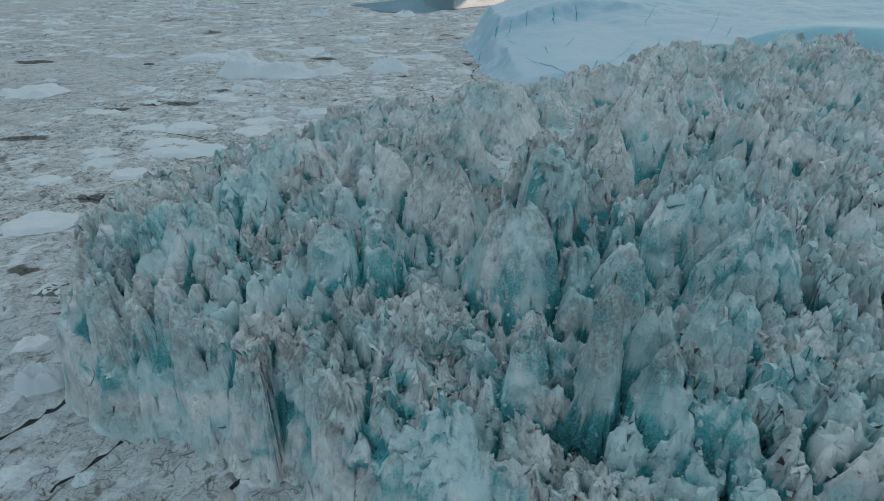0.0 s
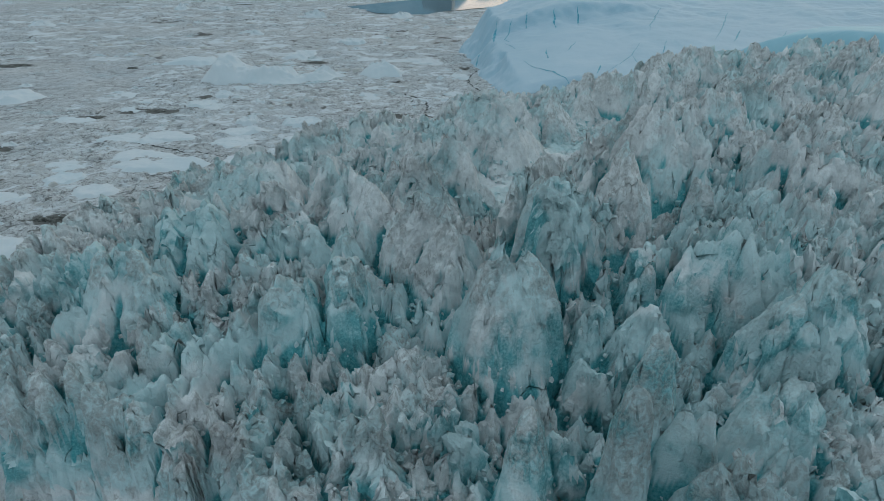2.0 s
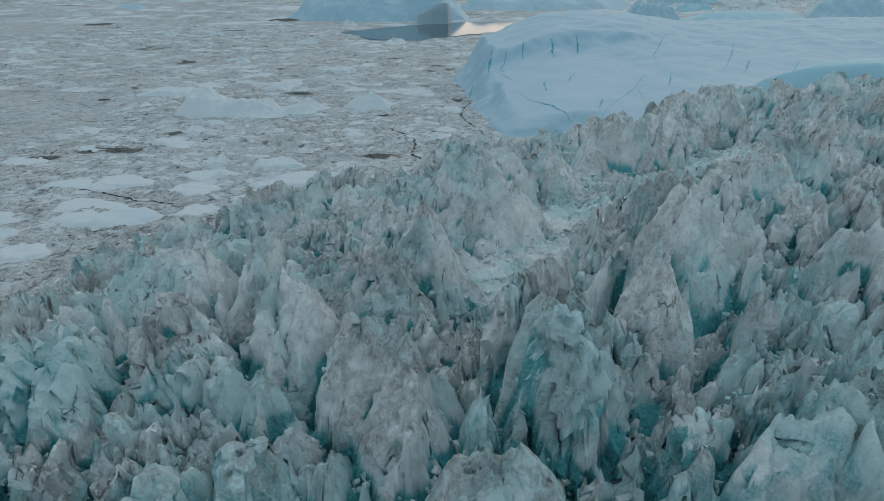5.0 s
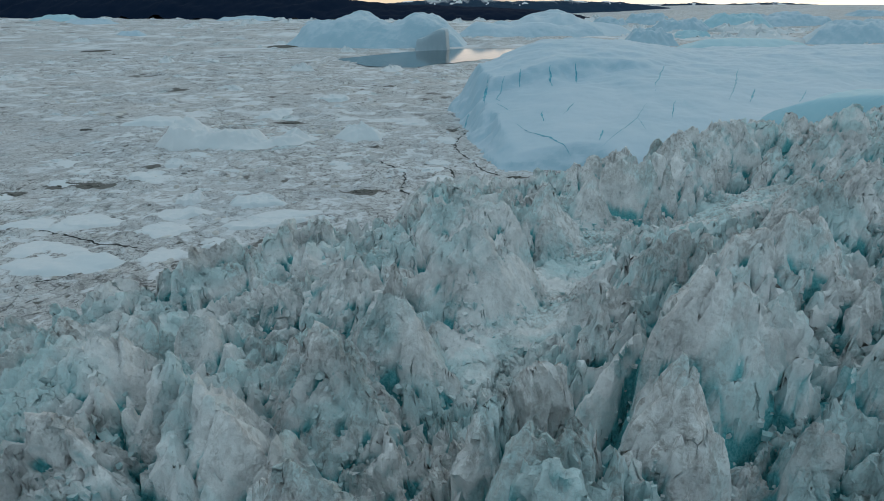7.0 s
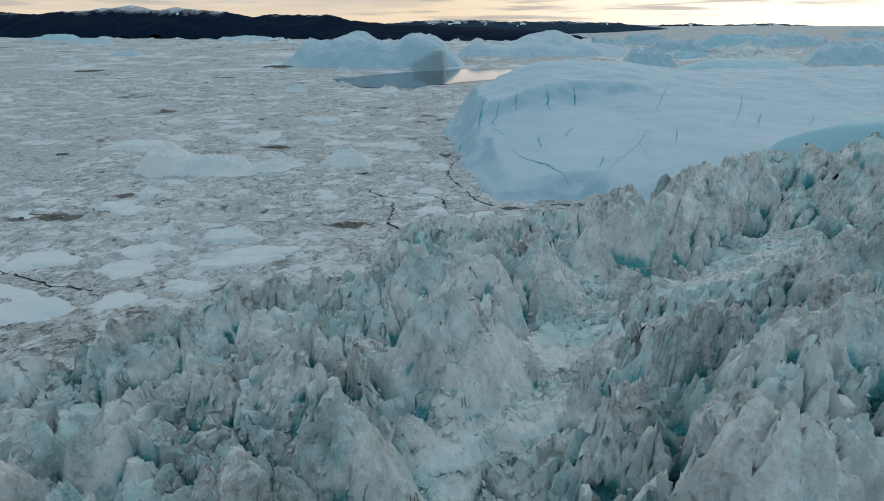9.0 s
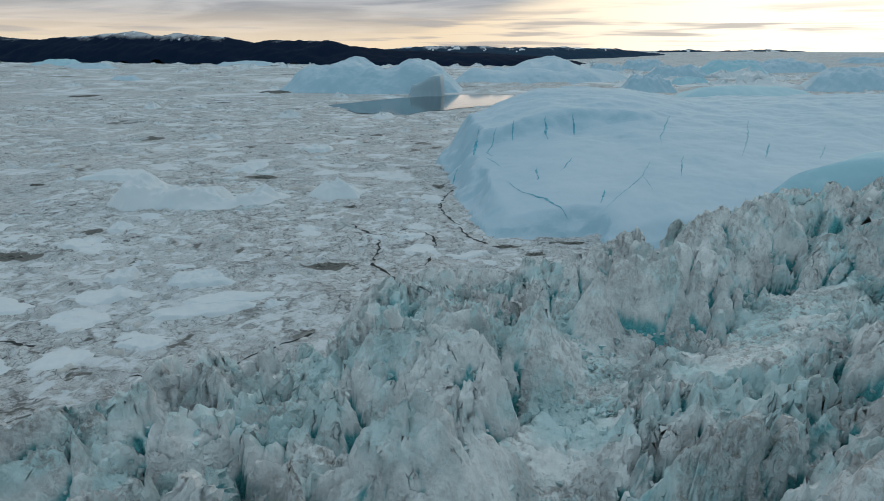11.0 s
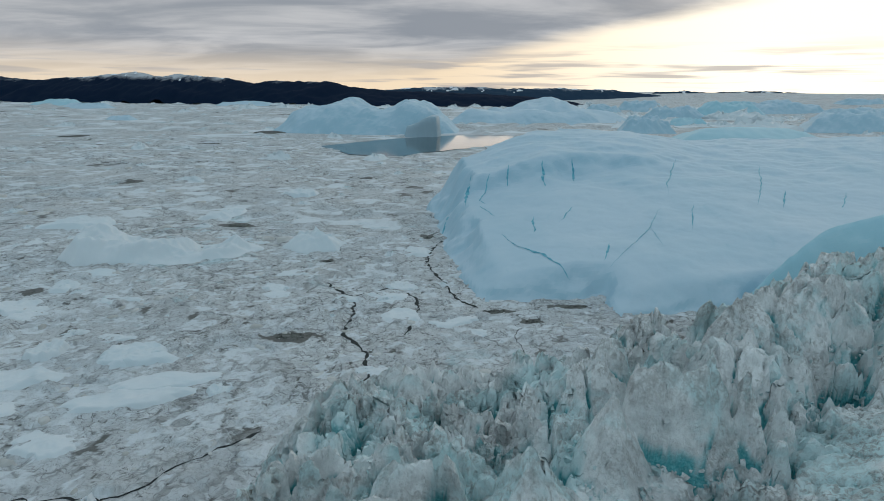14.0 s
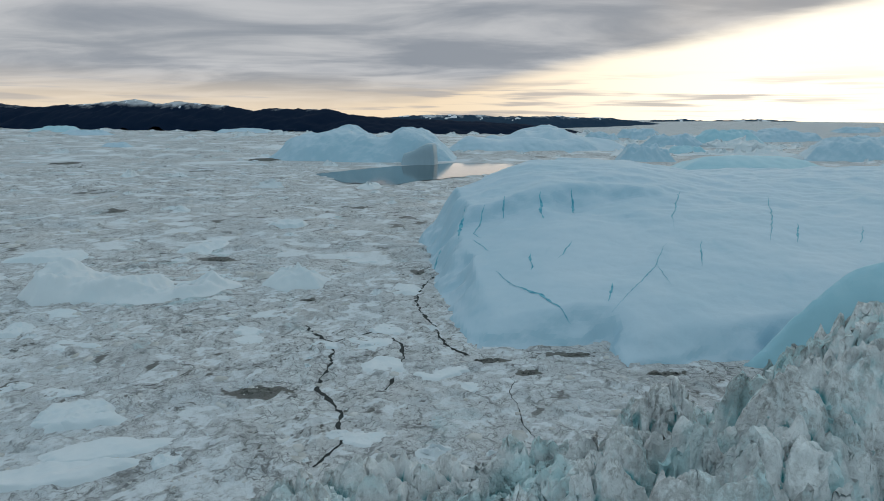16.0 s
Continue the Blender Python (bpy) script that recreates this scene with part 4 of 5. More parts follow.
iceberg("iceberg", [(-390, 1150), (-340, 1112), (-200, 1095), (-100, 1110), (-30, 1140), (-20, 1220), (-60, 1340), (-250, 1370), (-370, 1260)], 53,
        "broad white iceberg with two rounded summits beyond the pool", M_BERG, 3, 48, 2,
        lambda x, y, d, z: z * (0.52 + 0.52 * np.exp(-(((x + 270) / 58) ** 2)) + 0.46 * np.exp(-(((x + 118) / 50) ** 2))), crag=0.2)
iceberg("iceberg", [(-70, 1480), (30, 1440), (190, 1460), (330, 1540), (300, 1640), (60, 1630), (-60, 1580)], 33,
        "long low white iceberg with a worn crest behind the pool", M_BERG, 4, 60, 13, lambda x, y, d, z: z * (0.88 + 0.12 * np.cos(x * 0.045)), crag=0.14)
iceberg("iceberg", [(-116, 1045), (-60, 1050), (-56, 1085), (-66, 1120), (-112, 1112)], 36,
        "wedge of ice, its shade put in as grey, with a sheer side at the pool's edge", M_WEDGE, 1.5, 3.5, 3, block_shape, 0.4)
iceberg("iceberg", [(-30, 1560), (120, 1490), (330, 1590), (440, 1700), (300, 1850), (60, 1800)], 55,
        "low white iceberg with a long crest", M_BERG, 8, 120, 4, lambda x, y, d, z: z * (0.85 + 0.15 * np.cos(x * 0.03)), crag=0.22)
# This dome takes the blue ice to put its shadowed face into colour.
iceberg("iceberg", [(270, 850), (420, 830), (560, 900), (540, 1010), (380, 1020), (280, 960)], 31,
        "smooth iceberg dome, pale blue for its shaded face", M_BLUE, 5, 90, 6)
iceberg("iceberg", [(280, 1180), (330, 1150), (400, 1200), (380, 1290), (300, 1280)], 26, "small white iceberg with a worn top", M_BERG, 2.5, 30, 7, None, 1.0, crag=0.4)
iceberg("iceberg", [(700, 1320), (860, 1290), (980, 1380), (960, 1500), (760, 1480)], 34, "white iceberg with turquoise hollows", M_BERG, 4, 50, 8, None, 1.0, crag=0.4)

iceberg("iceberg", [(-192, 258), (-176, 246), (-158, 251), (-132, 252), (-112, 262), (-98, 284), (-112, 296), (-150, 284), (-186, 276)], 11,
        "low craggy white iceberg with silt on its flank", M_FLOE, 0.8, 9, 11, lambda x, y, d, z: z * (0.55 + 0.45 * np.cos((x + 176) * 0.055)), 0.8, crag=0.5)
iceberg("iceberg", [(-90, 284), (-74, 277), (-60, 283), (-60, 300), (-76, 306), (-90, 298)], 8,
        "small rounded pale blue berg frozen into the pack", M_FLOE, 0.8, 12, 12, None, 0.8, crag=0.35)


def vein(berg, points, width, seed):
    """A crevasse that shows blue in a berg's snowy face: a ragged strip laid on the surface."""
    xs, ys, zs = SURFACES[berg.name]
    pts = np.array(points, float)
    fine = np.concatenate([a + (b - a) * np.linspace(0, 1, max(3, int(np.linalg.norm(b - a) / 1.0)), endpoint=False)[:, None] for a, b in zip(pts[:-1], pts[1:])] + [pts[-1:]])
    q = np.c_[fine * 0.10, np.full(len(fine), seed * 5.0)]
    fine = fine + 0.8 * np.c_[fbm(q, 4, 0.6), fbm(q + 40, 4, 0.6)]
    t = np.gradient(fine, axis=0)
    t /= np.linalg.norm(t, axis=1)[:, None] + 1e-9
    side = np.c_[-t[:, 1], t[:, 0]]
    taper = np.sin(np.linspace(0.12, np.pi - 0.08, len(fine)))[:, None]
    w = width * taper * (0.7 + 0.8 * np.clip(fbm(q * 4 + 9, 3), -0.6, 1))[:, None]
    n = len(fine)
    rim = np.concatenate([fine + side * w / 2, fine, fine - side * w / 2])

    def height(p):
        i = np.clip((p[:, 0] - xs[0]) / (xs[1] - xs[0]), 0, len(xs) - 1.001)
        j = np.clip((p[:, 1] - ys[0]) / (ys[1] - ys[0]), 0, len(ys) - 1.001)
        a, b = i.astype(int), j.astype(int)
        u, v = i - a, j - b
        return (1 - v) * ((1 - u) * zs[b, a] + u * zs[b, a + 1]) + v * ((1 - u) * zs[b + 1, a] + u * zs[b + 1, a + 1])

    v = np.c_[rim, height(rim) + 0.12]
    f = [(k * n + i, (k + 1) * n + i, (k + 1) * n + i + 1, k * n + i + 1) for k in (0, 1) for i in range(n - 1)]
    part("crevasse", mesh_of("crevasse", v, f, M_VEIN), berg, "deep blue crack in the snowy ice")


for k, (points, width) in enumerate([([(138, 387), (118, 334), (114, 318)], 0.9), ([(104, 298), (93, 274), (78, 248), (65, 231)], 0.6), ([(93, 274), (93, 253)], 0.5),
                                     ([(6, 365), (4, 326)], 3.0), ([(30, 366), (28, 346)], 1.5), ([(50, 361), (49, 336)], 2.4), ([(69, 366), (68, 348)], 1.8),
                                     ([(39, 290), (38, 268)], 1.4), ([(28, 256), (39, 243), (49, 227)], 1.8), ([(70, 253), (65, 237)], 1.4),
                                     ([(190, 385), (172, 339), (155, 303)], 0.8), ([(182, 332), (169, 305)], 1.2), ([(214, 330), (198, 304)], 0.8), ([(22, 270), (30, 254)], 0.7), ([(18, 356), (12, 330), (16, 318)], 1.1),
                                     ([(-6, 352), (-9, 322)], 2.0), ([(122, 302), (112, 272)], 0.8), ([(60, 300), (51, 280)], 0.8), ([(12, 318), (20, 296)], 0.9)]):
    vein(white_berg, points, 0.95 * width, k)


def far_bergs():
    """Bergs and hummocks that crowd the fjord towards the horizon."""
    rs = np.random.RandomState(21)
    spots = [(-900, 1500, 90, 9), (-1500, 2300, 200, 16), (-600, 2400, 160, 14), (-1900, 2700, 240, 20), (-300, 2600, 150, 12), (-1100, 2900, 260, 16),
             (620, 1900, 170, 30), (900, 2200, 260, 38), (1200, 2500, 300, 40), (700, 2600, 220, 34), (1500, 2300, 280, 30), (1050, 1700, 160, 26),
             (480, 2300, 150, 26), (1700, 2800, 320, 44), (1350, 1900, 190, 24), (520, 1500, 110, 16), (760, 1100, 120, 14), (1900, 2500, 260, 30)]
    for k, (x, y, size, height) in enumerate(spots):
        n = 9
        a = np.arange(n) * 2 * np.pi / n
        r = size / 2 * rs.uniform(0.7, 1.15, n)
        iceberg("iceberg", [(x + q * math.cos(t) * 1.2, y + q * math.sin(t) * 0.8) for q, t in zip(r, a)], height,
                ("pale blue iceberg" if k % 4 == 3 else "white iceberg") + " far off in the ice-choked fjord",
                M_BLUE if k % 4 == 3 else M_BERG, max(3, size / 60), size * 0.22, 30 + k, None, 0.03 * height, crag=0.40)


far_bergs()


# ---- floes, leads and silt on the sea ice ----
def floe(x, y, w, d, height, turn, mat, name, label, category, seed, group="", ragged=0.30):
    """A floe or bergy bit: an uneven slab with a worn, domed top and broken rim."""
    rows, cols = 22, 56
    s, a = np.linspace(0, 1, rows), np.linspace(0, 2 * np.pi, cols, endpoint=False)
    S, A = np.meshgrid(s, a, indexing="ij")
    ring = np.c_[np.cos(A.ravel()), np.sin(A.ravel()), np.full(A.size, seed * 3.1)]
    rim = (1 + ragged * fbm(ring * 0.9 * (1 + ragged), 4, 0.5)).reshape(S.shape)
    px, py = S * rim * np.cos(A) * w / 2, S * rim * np.sin(A) * d / 2
    q = np.c_[px.ravel(), py.ravel(), np.full(A.size, seed * 7.7)]
    lump = (ridged(q * (1.6 / max(w, d)), 4, 0.55) - 0.5).reshape(S.shape)
    z = 0.62 * height * (1 - ease(S, 0.72, 1.0)) * (0.62 + 0.85 * lump) + 0.05 * height * (1 - S) + 0.06 * fbm(q * 0.8, 3).reshape(S.shape) - 0.12 * S
    me = mesh_of(name, np.stack([px, py, z], -1).reshape(-1, 3), grid_faces(rows, cols, wrap=True), mat)
    ob = new(name, me)
    ob.matrix_world = pose(x, y, 0, 0, 0, turn)
    return tagged(ob, label, category, group)


# White slabs and bergy bits: x, y, width, depth, height, turn.
for k, row in enumerate([(-93, 153, 25, 12, 2.6, 10), (-81, 129, 32, 11, 2.2, 22),
                         (-28, 215, 23, 17, 1.0, 10), (-17, 196, 15, 18, 1.1, 0), (-59, 136, 8, 8, 1.5, 0), (0, 197, 9, 9, 1.0, 0), (13, 182, 12, 9, 0.9, 0),
                         (-159, 216, 14, 16, 2.5, 0), (-20, 285, 17, 18, 2.0, 0)]):
    floe(*row, M_FLOE, "ice_floe", "white rounded ice floe frozen into the pack", "ice floe", k, "floes in the pack")
for k, row in enumerate([(-152, 362, 30, 30, 4, 0), (-129, 449, 30, 30, 4, 0), (-120, 137, 28, 13, 2.5, 15), (-123, 155, 13, 14, 3, 0), (-162, 192, 20, 16, 2, 0),
                         (-134, 86, 38, 20, 2.2, 10), (-149, 126, 28, 16, 1.6, 0), (-95, 156, 20, 18, 2.5, 0), (-77, 139, 30, 12, 1.5, 25), (-169, 121, 24, 14, 1.6, 0),
                         (-282, 197, 40, 34, 4, 0), (-95, -68, 10, 9, 5, 30)]):
    floe(*row, M_FLOE, "ice_floe", "white rounded ice floe frozen into the pack", "ice floe", 20 + k, "floes in the pack")
for k, row in enumerate([(-148, 8, 24, 20, 2.0, 0), (-148, 97, 30, 16, 1.6, 0), (-163, 68, 15, 14, 1.4, 0), (-171, 47, 18, 13, 1.6, 0), (-154, 126, 22, 18, 1.5, 0),
                         (-144, 56, 18, 14, 1.5, 0), (-84, -92, 6, 6, 1.2, 0), (-72, -92, 4, 4, 0.9, 0), (-106, -56, 9, 8, 1.2, 0), (-118, -12, 12, 10, 1.4, 0),
                         (-200, 15, 20, 14, 1.6, 0), (-230, 330, 44, 30, 4, 0)]):
    floe(*row, M_FLOE, "ice_floe", "white rounded ice floe frozen into the pack", "ice floe", 40 + k, "floes in the pack")
# Flat pans that lie low in the pack.
dice = random.Random(77)
pans = 0
while pans < 44:
    x, y = dice.uniform(-235, 40), dice.uniform(20, 420)
    w = dice.uniform(8, 24)
    if max(float(inside_distance(np.array([x]), np.array([y]), o)[0]) for o in (FRONT, WHITE)) > -w * 0.7:
        continue
    floe(x, y, w, w * dice.uniform(0.5, 0.9), dice.uniform(0.7, 1.3), dice.uniform(-25, 25), M_FLOE, "ice_floe", "low flat pan of pale ice in the pack", "ice floe", 200 + pans,
         "pans in the pack", dice.uniform(0.25, 0.5))
    pans += 1
# Ice dark with silt.
DIRTY = [(-52, 174, 16, 8, 0.9, 8), (-102, 160, 9, 6, 0.8, 10), (-133, 337, 20, 15, 1.2, 0), (-18, 318, 10, 7, 0.7, 0), (-126, 172, 7, 6, 0.7, 0),
         (-293, 499, 14, 16, 1.0, 0), (-95, 540, 22, 16, 0.8, 0), (-155, 597, 12, 16, 1.0, 0), (-61, 265, 8, 4, 0.5, 0), (31, 194, 8, 4, 0.5, 0)]
DIRTY += [(-389, 874, 40, 24, 1.5, 0), (-185, 174, 32, 9, 0.7, 4), (-207, 159, 15, 9, 0.6, 0), (-144, 30, 16, 8, 1.0, 0), (-132, -23, 7, 5, 0.8, 0),
          (-112, -32, 13, 9, 1.2, 15), (-358, 306, 50, 22, 1.2, 0), (-219, 102, 26, 10, 0.8, 5), (-263, 302, 12, 9, 0.8, 0), (-168, 208, 9, 7, 0.6, 0)]
DIRTY += [(18, 203, 14, 5, 0.6, 8), (45, 210, 22, 5, 0.6, 12), (74, 197, 16, 4, 0.6, 8)]
for k, (x, y, w, d, height, turn) in enumerate(DIRTY):
    floe(x, y, w * 0.62, d * 0.62, 0.7 * height + 0.3, turn, M_DIRTY, "silted_ice", "patch of ice blackened by rock silt", "dirty ice", 60 + k, "silted patches", 0.75)
for k, row in enumerate([(-383, 1116, 60, 40, 3, 0), (-668, 978, 50, 40, 2, 0)]):
    floe(*row, M_DIRTY, "silted_ice", "patch of ice blackened by rock silt", "dirty ice", 90 + k, "silted patches", 0.75)


LEADS = []


def lead(points, width, seed):
    """A narrow winding crack of open water in the pack."""
    pts = np.array(points, float)
    fine = []
    for a, b in zip(pts[:-1], pts[1:]):
        k = max(2, int(np.linalg.norm(b - a) / 1.2))
        fine += [a + (b - a) * i / k for i in range(k)]
    fine = np.array(fine + [pts[-1]])
    q = np.c_[fine * 0.12, np.full(len(fine), seed * 5.0)]
    fine = fine + 1.6 * np.c_[fbm(q, 4, 0.6), fbm(q + 40, 4, 0.6)]
    LEADS.append((fine, width))
    t = np.gradient(fine, axis=0)
    t /= np.linalg.norm(t, axis=1)[:, None] + 1e-9
    side = np.c_[-t[:, 1], t[:, 0]]
    w = width * (0.55 + 0.9 * np.clip(fbm(q * 3 + 9, 3), -0.5, 1))[:, None] * np.linspace(1, 1, len(fine))[:, None]
    v = np.concatenate([np.c_[fine + side * w / 2, np.full(len(fine), 0.10)], np.c_[fine - side * w / 2, np.full(len(fine), 0.10)]])
    n = len(fine)
    f = [(i, n + i, n + i + 1, i + 1) for i in range(n - 1)]
    tagged(new("ice_crack", mesh_of("ice_crack", v, f, M_CRACK)), "narrow dark crack of open water in the sea ice", "crack", "cracks in the pack")


lead([(-53, 232), (-43, 219), (-38, 217), (-35, 199), (-35, 185), (-34, 177), (-27, 169), (-23, 159), (-20, 149), (-24, 136)], 1.9, 1)
lead([(-38, 217), (-30, 223), (-20, 234)], 0.9, 2)
lead([(-8, 312), (-14, 281), (-13, 263), (-5, 242), (3, 217), (11, 207)], 1.8, 3)
lead([(25, 190), (25, 171), (29, 153), (32, 148)], 0.4, 4)
lead([(-16, 222), (-11, 208), (-13, 179)], 1.3, 5)
lead([(-83, 88), (-70, 89), (-60, 92), (-52, 104), (-41, 117)], 1.0, 6)
lead([(-80, 67), (-78, 76), (-73, 82), (-65, 85)], 1.1, 7)
lead([(-178, 124), (-153, 113), (-135, 106), (-118, 102)], 1.3, 8)
lead([(-139, 69), (-127, 78), (-123, 96)], 1.1, 9)
lead([(-94, -84), (-89, -80), (-87, -74)], 1.6, 10)
lead([(-75, -96), (-74, -91), (-70, -84)], 1.1, 11)
lead([(-46, -93), (-45, -88), (-43, -91)], 0.9, 12)


def pack_field(name, box, step, coarse, small, lift, seed):
    """The pack's own relief: slabs of every size, each with its height and tilt, with slush in the joints."""
    xs, ys = np.arange(box[0], box[1], step), np.arange(box[2], box[3], step)
    gx, gy = np.meshgrid(xs, ys, indexing="xy")
    x, y = gx.ravel(), gy.ravel()
    p = np.c_[x, y, np.zeros(len(x))]
    w = p + 0.5 * coarse * np.c_[fbm(p / coarse * 0.6, 3), fbm(p / coarse * 0.6 + 9, 3), np.zeros(len(x))]
    rough = ease(fbm(p / coarse * 0.12, 3), -0.35, 0.45)
    tilt, off, gap = blocks(w, coarse, seed)
    rise = np.clip(tilt[:, 2], -0.2, 1)
    z = lift * rise * ease(gap, 0, 0.16 * coarse) * (1 + 0.5 * (tilt[:, :2] * off[:, :2]).sum(1) / coarse)
    tone = 0.5 + 0.5 * tilt[:, 0]
    tilt2, off2, gap2 = blocks(w, small, seed + 40)
    z += 0.45 * lift * rough * tilt2[:, 2] * ease(gap2, 0, 0.2 * small) + 0.12 * lift * fbm(p / small * 1.2, 3)
    tone = 0.55 * tone + 0.45 * (0.5 + 0.5 * tilt2[:, 0]) - 0.35 * (1 - ease(gap, 0.0, 0.10 * coarse)) * rough
    for path, width in LEADS if step < 2 else ():
        lo, hi = path.min(0) - 4, path.max(0) + 4
        near = np.flatnonzero((x > lo[0]) & (x < hi[0]) & (y > lo[1]) & (y < hi[1]))
        away = np.full(len(near), 1e9)
        for ax, ay in path:
            away = np.minimum(away, np.hypot(x[near] - ax, y[near] - ay))
        z[near] = np.where(away < width / 2 + 1.1, -0.1, z[near])
    for dx, dy, dw, dd, _, turn in DIRTY if step < 4 else ():
        c, n = math.cos(radians(turn)), math.sin(radians(turn))
        u, v = ((x - dx) * c + (y - dy) * n) / (dw / 2), (-(x - dx) * n + (y - dy) * c) / (dd / 2)
        far = np.hypot(u, v)
        close = far < 1.9
        edgy = far[close] + 0.7 * fbm(np.c_[x[close], y[close], np.full(close.sum(), dx)] / max(dd, 5) * 1.1, 3, 0.6)
        tone[close] = np.minimum(tone[close], -0.10 + 0.75 * ease(edgy, 0.75, 1.35))
    edge = np.minimum(np.minimum(x - box[0], box[1] - x), np.minimum(y - box[2], box[3] - y))
    z = np.maximum(z, -0.1) * ease(edge, 0, 8 * step) + 0.14
    out = np.maximum(np.maximum(inside_distance(x, y, FRONT), inside_distance(x, y, WHITE)), inside_distance(x, y, POOL))
    v = np.c_[x, y, z]
    f = grid_faces(len(ys), len(xs))
    keep = out[f].min(1) < (0 if step > 2 else 3)
    used, back = np.unique(f[keep], return_inverse=True)
    ob = new(name, mesh_of(name, v[used], back.reshape(-1, 4), M_BRASH, ice_tone=tone[used]))
    tagged(ob, "jumbled slabs of crushed sea ice frozen together", "brash ice", kind="stuff")


pack_field("pack_ice", (-235, 95, -128, 330), 0.9, 6.5, 2.0, 0.9, 4)
pack_field("pack_ice", (-650, 60, 330, 1000), 3.2, 20.0, 8.0, 2.0, 6)
pack_field("pack_ice", (-2500, 2300, 1000, 3100), 16.0, 80.0, 35.0, 7.0, 8)


def brash(count, seed, box, low, high, name, mat, thick=0.07):
    """Loose pieces of brash ice lying in the pack."""
    rs = np.random.RandomState(seed)
    x, y = rs.uniform(box[0], box[1], count), rs.uniform(box[2], box[3], count)
    keep = (inside_distance(x, y, FRONT) < -0.5) & (inside_distance(x, y, WHITE) < -0.5)
    clump = fbm(np.c_[x * 0.02, y * 0.02, np.zeros(count)], 3)
    keep &= (inside_distance(x, y, POOL) < -8) & (rs.uniform(-0.6, 0.6, count) < clump + 0.15)
    x, y = x[keep], y[keep]
    n, k = len(x), 7
    size = low * (1 + rs.pareto(1.9, n)).clip(1, high / low)
    a = (np.arange(k) * 2 * np.pi / k)[None] + rs.uniform(-0.3, 0.3, (n, k))
    r = size[:, None] / 2 * rs.uniform(0.65, 1.15, (n, k))
    squash, t = rs.uniform(0.5, 1.0, (n, 1)), rs.uniform(0, 3.14, (n, 1))
    ux, uy = r * np.cos(a), r * np.sin(a) * squash
    px, py = ux * np.cos(t) - uy * np.sin(t), ux * np.sin(t) + uy * np.cos(t)
    h = (0.05 + thick * size * rs.uniform(0.3, 1.6, n))[:, None]
    base = np.stack([px + x[:, None], py + y[:, None], np.full((n, k), -0.05)], -1)
    brow = np.stack([px * 0.86 + x[:, None], py * 0.86 + y[:, None], h * rs.uniform(0.6, 1.1, (n, k))], -1)
    tip = np.stack([px * 0.35 + x[:, None], py * 0.35 + y[:, None], h * rs.uniform(0.9, 1.4, (n, k))], -1)
    cap = np.stack([x, y, h[:, 0] * 1.2], -1)[:, None].repeat(k, 1)
    v = np.stack([base, brow, tip, cap], 1).reshape(-1, 3)
    one = grid_faces(4, k, wrap=True)
    f = (one[None] + (4 * k) * np.arange(n)[:, None, None]).reshape(-1, 4)
    ob = new(name, mesh_of(name, v, f, mat))
    tagged(ob, "loose pieces of pale brash ice packed together", "brash ice", kind="stuff")


brash(4500, 31, (-210, 80, -125, 330), 0.7, 5, "brash_ice", M_CHIP, 0.12)
brash(1500, 32, (-420, 120, 300, 800), 2.0, 12, "brash_ice", M_CHIP, 0.12)


def bergy_bits(count, seed, box, low, high):
    """Craggy lumps of white ice that stand out of the pack."""
    rs = np.random.RandomState(seed)
    verts, faces, n = [], [], 0
    while n < count:
        x, y = rs.uniform(box[0], box[1]), rs.uniform(box[2], box[3])
        at = np.array([x]), np.array([y])
        if max(inside_distance(*at, FRONT)[0], inside_distance(*at, WHITE)[0]) > -3 or inside_distance(*at, POOL)[0] > -25:
            continue
        size = min(high, low * (1 + rs.pareto(1.6)))
        rows, cols = 8, 18
        s, a = np.linspace(0, 1, rows), np.linspace(0, 2 * np.pi, cols, endpoint=False)
        S, A = np.meshgrid(s, a, indexing="ij")
        t, long = rs.uniform(0, 3.14), rs.uniform(0.4, 0.9)
        off = rs.uniform(0, 200, 3)
        ring = np.c_[np.cos(A.ravel()), np.sin(A.ravel()), S.ravel()] * 1.4 + off
        R = size / 2 * S**0.8 * (1 + 0.45 * fbm(ring, 3, 0.6).reshape(S.shape))
        u, w = R * np.cos(A), R * np.sin(A) * long
        z = size * rs.uniform(0.05, 0.17) * (1 - S**1.6) * (1 + 0.9 * fbm(ring * 1.7 + 9, 3, 0.6).reshape(S.shape)) - 0.15 * S
        verts.append(np.stack([u * math.cos(t) - w * math.sin(t) + x, u * math.sin(t) + w * math.cos(t) + y, z], -1).reshape(-1, 3))
        faces.append(grid_faces(rows, cols, wrap=True) + n * rows * cols)
        n += 1
    ob = new("bergy_bits", mesh_of("bergy_bits", np.concatenate(verts), np.concatenate(faces), M_FLOE, smooth=True))
    ob.data.set_sharp_from_angle(angle=radians(30))
    tagged(ob, "craggy white lumps of ice standing out of the pack", "bergy bits", kind="stuff")


bergy_bits(650, 34, (-330, 90, -100, 420), 1.2, 13)
bergy_bits(380, 35, (-900, 500, 400, 1500), 6.0, 40)
bergy_bits(420, 36, (-2600, 2300, 1400, 3100), 16.0, 110)
bergy_bits(260, 37, (250, 2300, 1250, 2900), 30.0, 170)


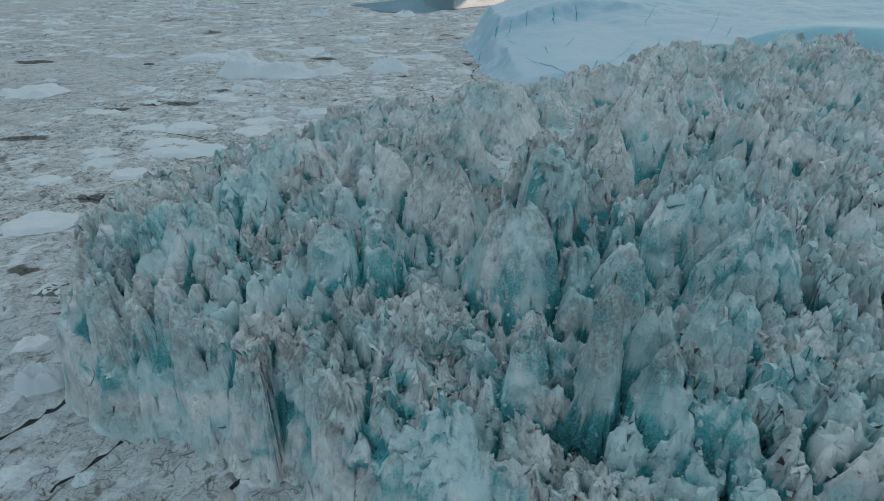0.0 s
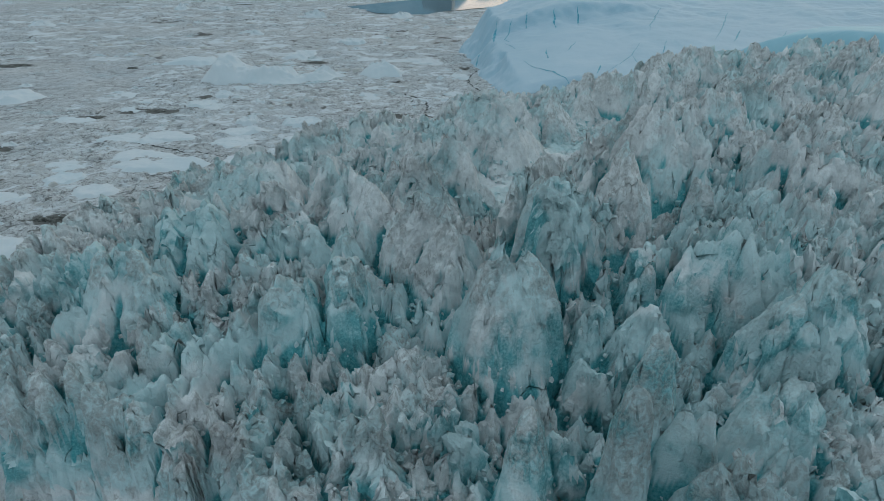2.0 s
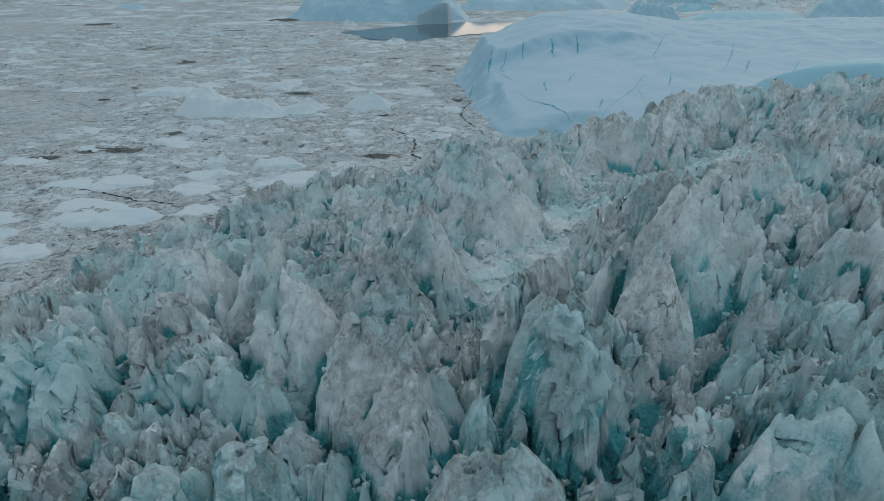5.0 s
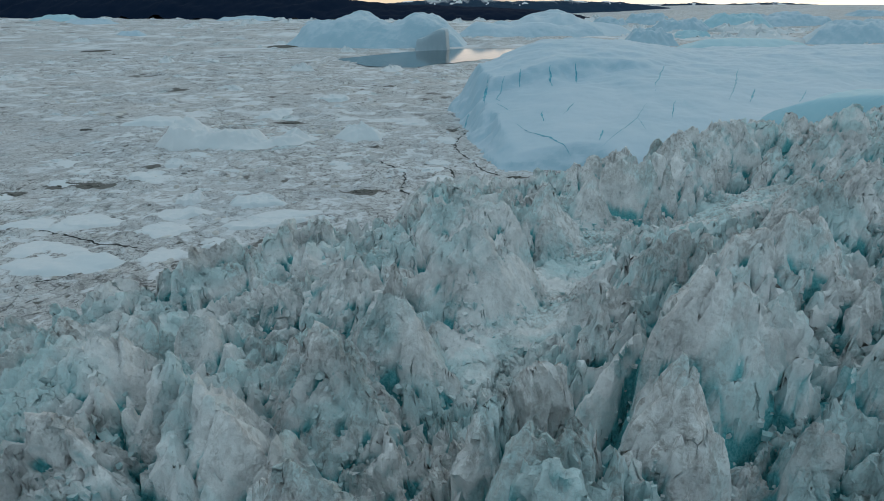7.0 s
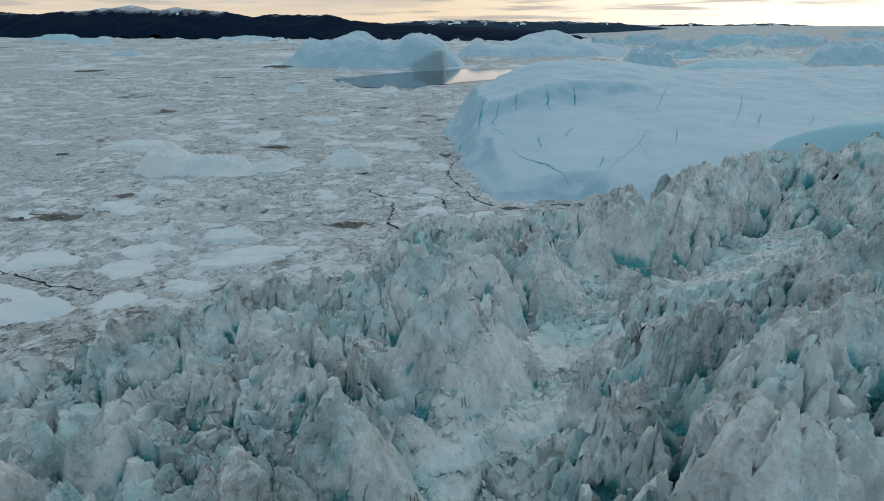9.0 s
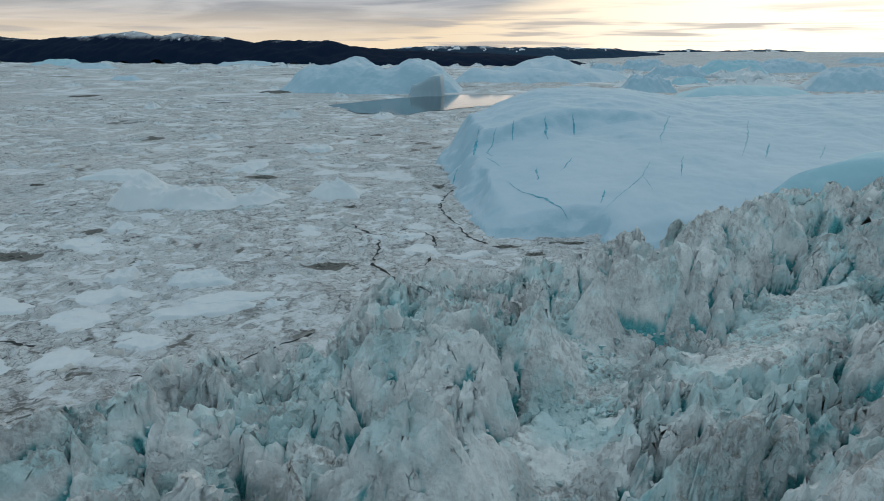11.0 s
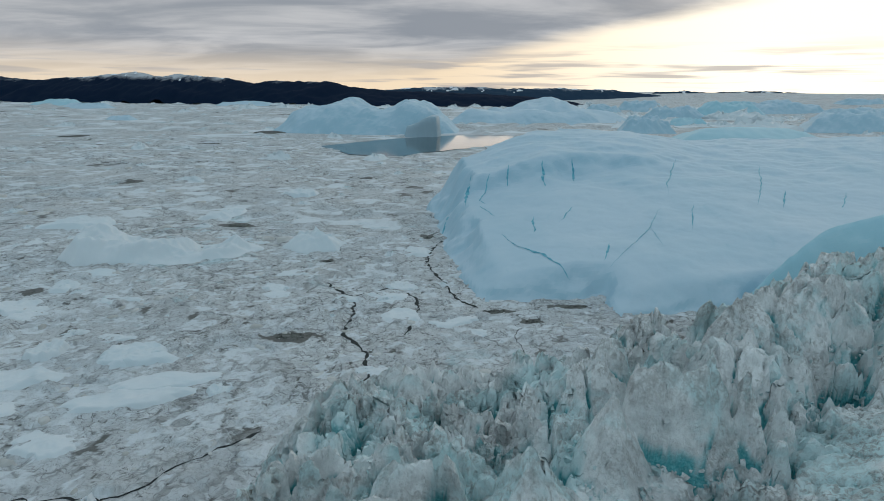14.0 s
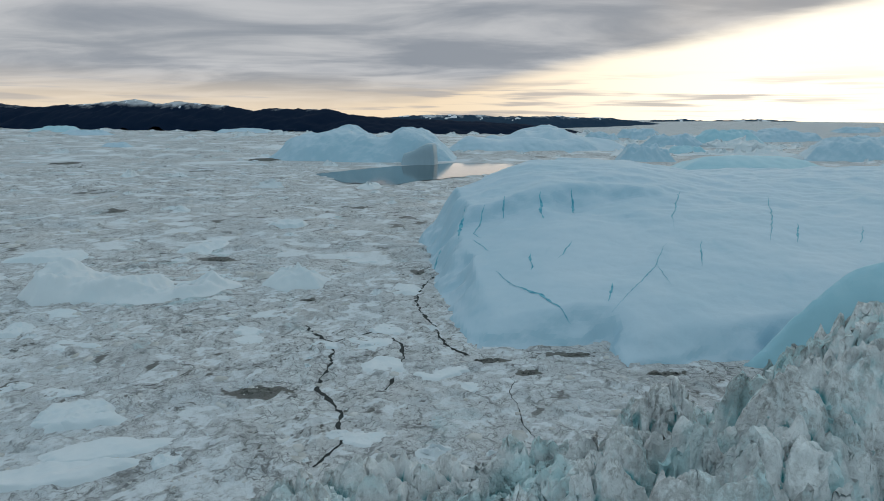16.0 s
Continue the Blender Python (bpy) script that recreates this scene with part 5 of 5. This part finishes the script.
# ---- mountains ----
def mountain_range(name, ridge, y, depth, mat, label, seed, lift=0.0, snow=147):
    """A mountain chain far off: a crest through the given heights, its flanks cut by gullies."""
    ridge = np.array(ridge, float)
    xs = np.arange(ridge[0, 0], ridge[-1, 0], 9.0)
    crest = np.interp(xs, ridge[:, 0], ridge[:, 1])
    t = np.linspace(-1, 1, 34)
    X, T = np.meshgrid(xs, t, indexing="xy")
    C = np.tile(crest, (len(t), 1))
    p = np.c_[X.ravel(), T.ravel() * depth, np.full(X.size, seed)]
    n = fbm(p * 0.006, 5, 0.55).reshape(X.shape)
    Z = C * (1 - np.abs(T) ** 1.3) + n * 0.16 * C * (0.35 + np.abs(T)) + 3.5 * fbm(p * 0.03, 3).reshape(X.shape) + lift
    v = np.stack([X, y + T * depth, Z - 2], -1).reshape(-1, 3)
    ob = thing(name, label, "mountain")
    part("slope", mesh_of("slope", v, grid_faces(len(t), len(xs)), mat), ob)
    # Snowfields that lie on the high ground.
    level = Z + 45 * fbm(p * (0.010, 0.02, 1.0) + 31, 5, 0.6).reshape(X.shape)
    f = grid_faces(len(t), len(xs))
    f = f[level.ravel()[f].min(1) > snow]
    if len(f):
        used, back = np.unique(f, return_inverse=True)
        tagged(part("snowfield", mesh_of("snowfield", v[used] + (0, 0, 1.5), back.reshape(-1, 4), M_SNOW), ob, "thin bright snow on the dark rock"), kind="stuff")
    return ob


mountain_range("mountain_range", [(-4200, 150), (-3000, 140), (-2635, 138), (-2457, 118), (-2200, 135), (-1869, 165), (-1700, 145), (-1615, 152),
                                  (-1364, 136), (-1208, 112), (-1113, 122), (-802, 122), (-679, 94), (-464, 78), (-200, 72), (60, 64), (300, 50), (520, 25), (640, 0)],
               3300, 300, M_ROCK, "dark mountain range, haze in its navy tone, with thin snow on its crest", 3)
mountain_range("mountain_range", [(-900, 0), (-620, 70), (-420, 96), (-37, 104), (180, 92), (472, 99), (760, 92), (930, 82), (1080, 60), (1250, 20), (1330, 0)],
               3700, 200, M_ROCK_HAZED, "low far hills tinted with blue haze, with patches of snow", 4, snow=98)
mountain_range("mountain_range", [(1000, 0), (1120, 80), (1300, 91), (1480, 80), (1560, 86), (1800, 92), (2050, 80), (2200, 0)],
               3950, 120, M_ROCK_HAZED, "faint low headland on the horizon", 6, snow=88)
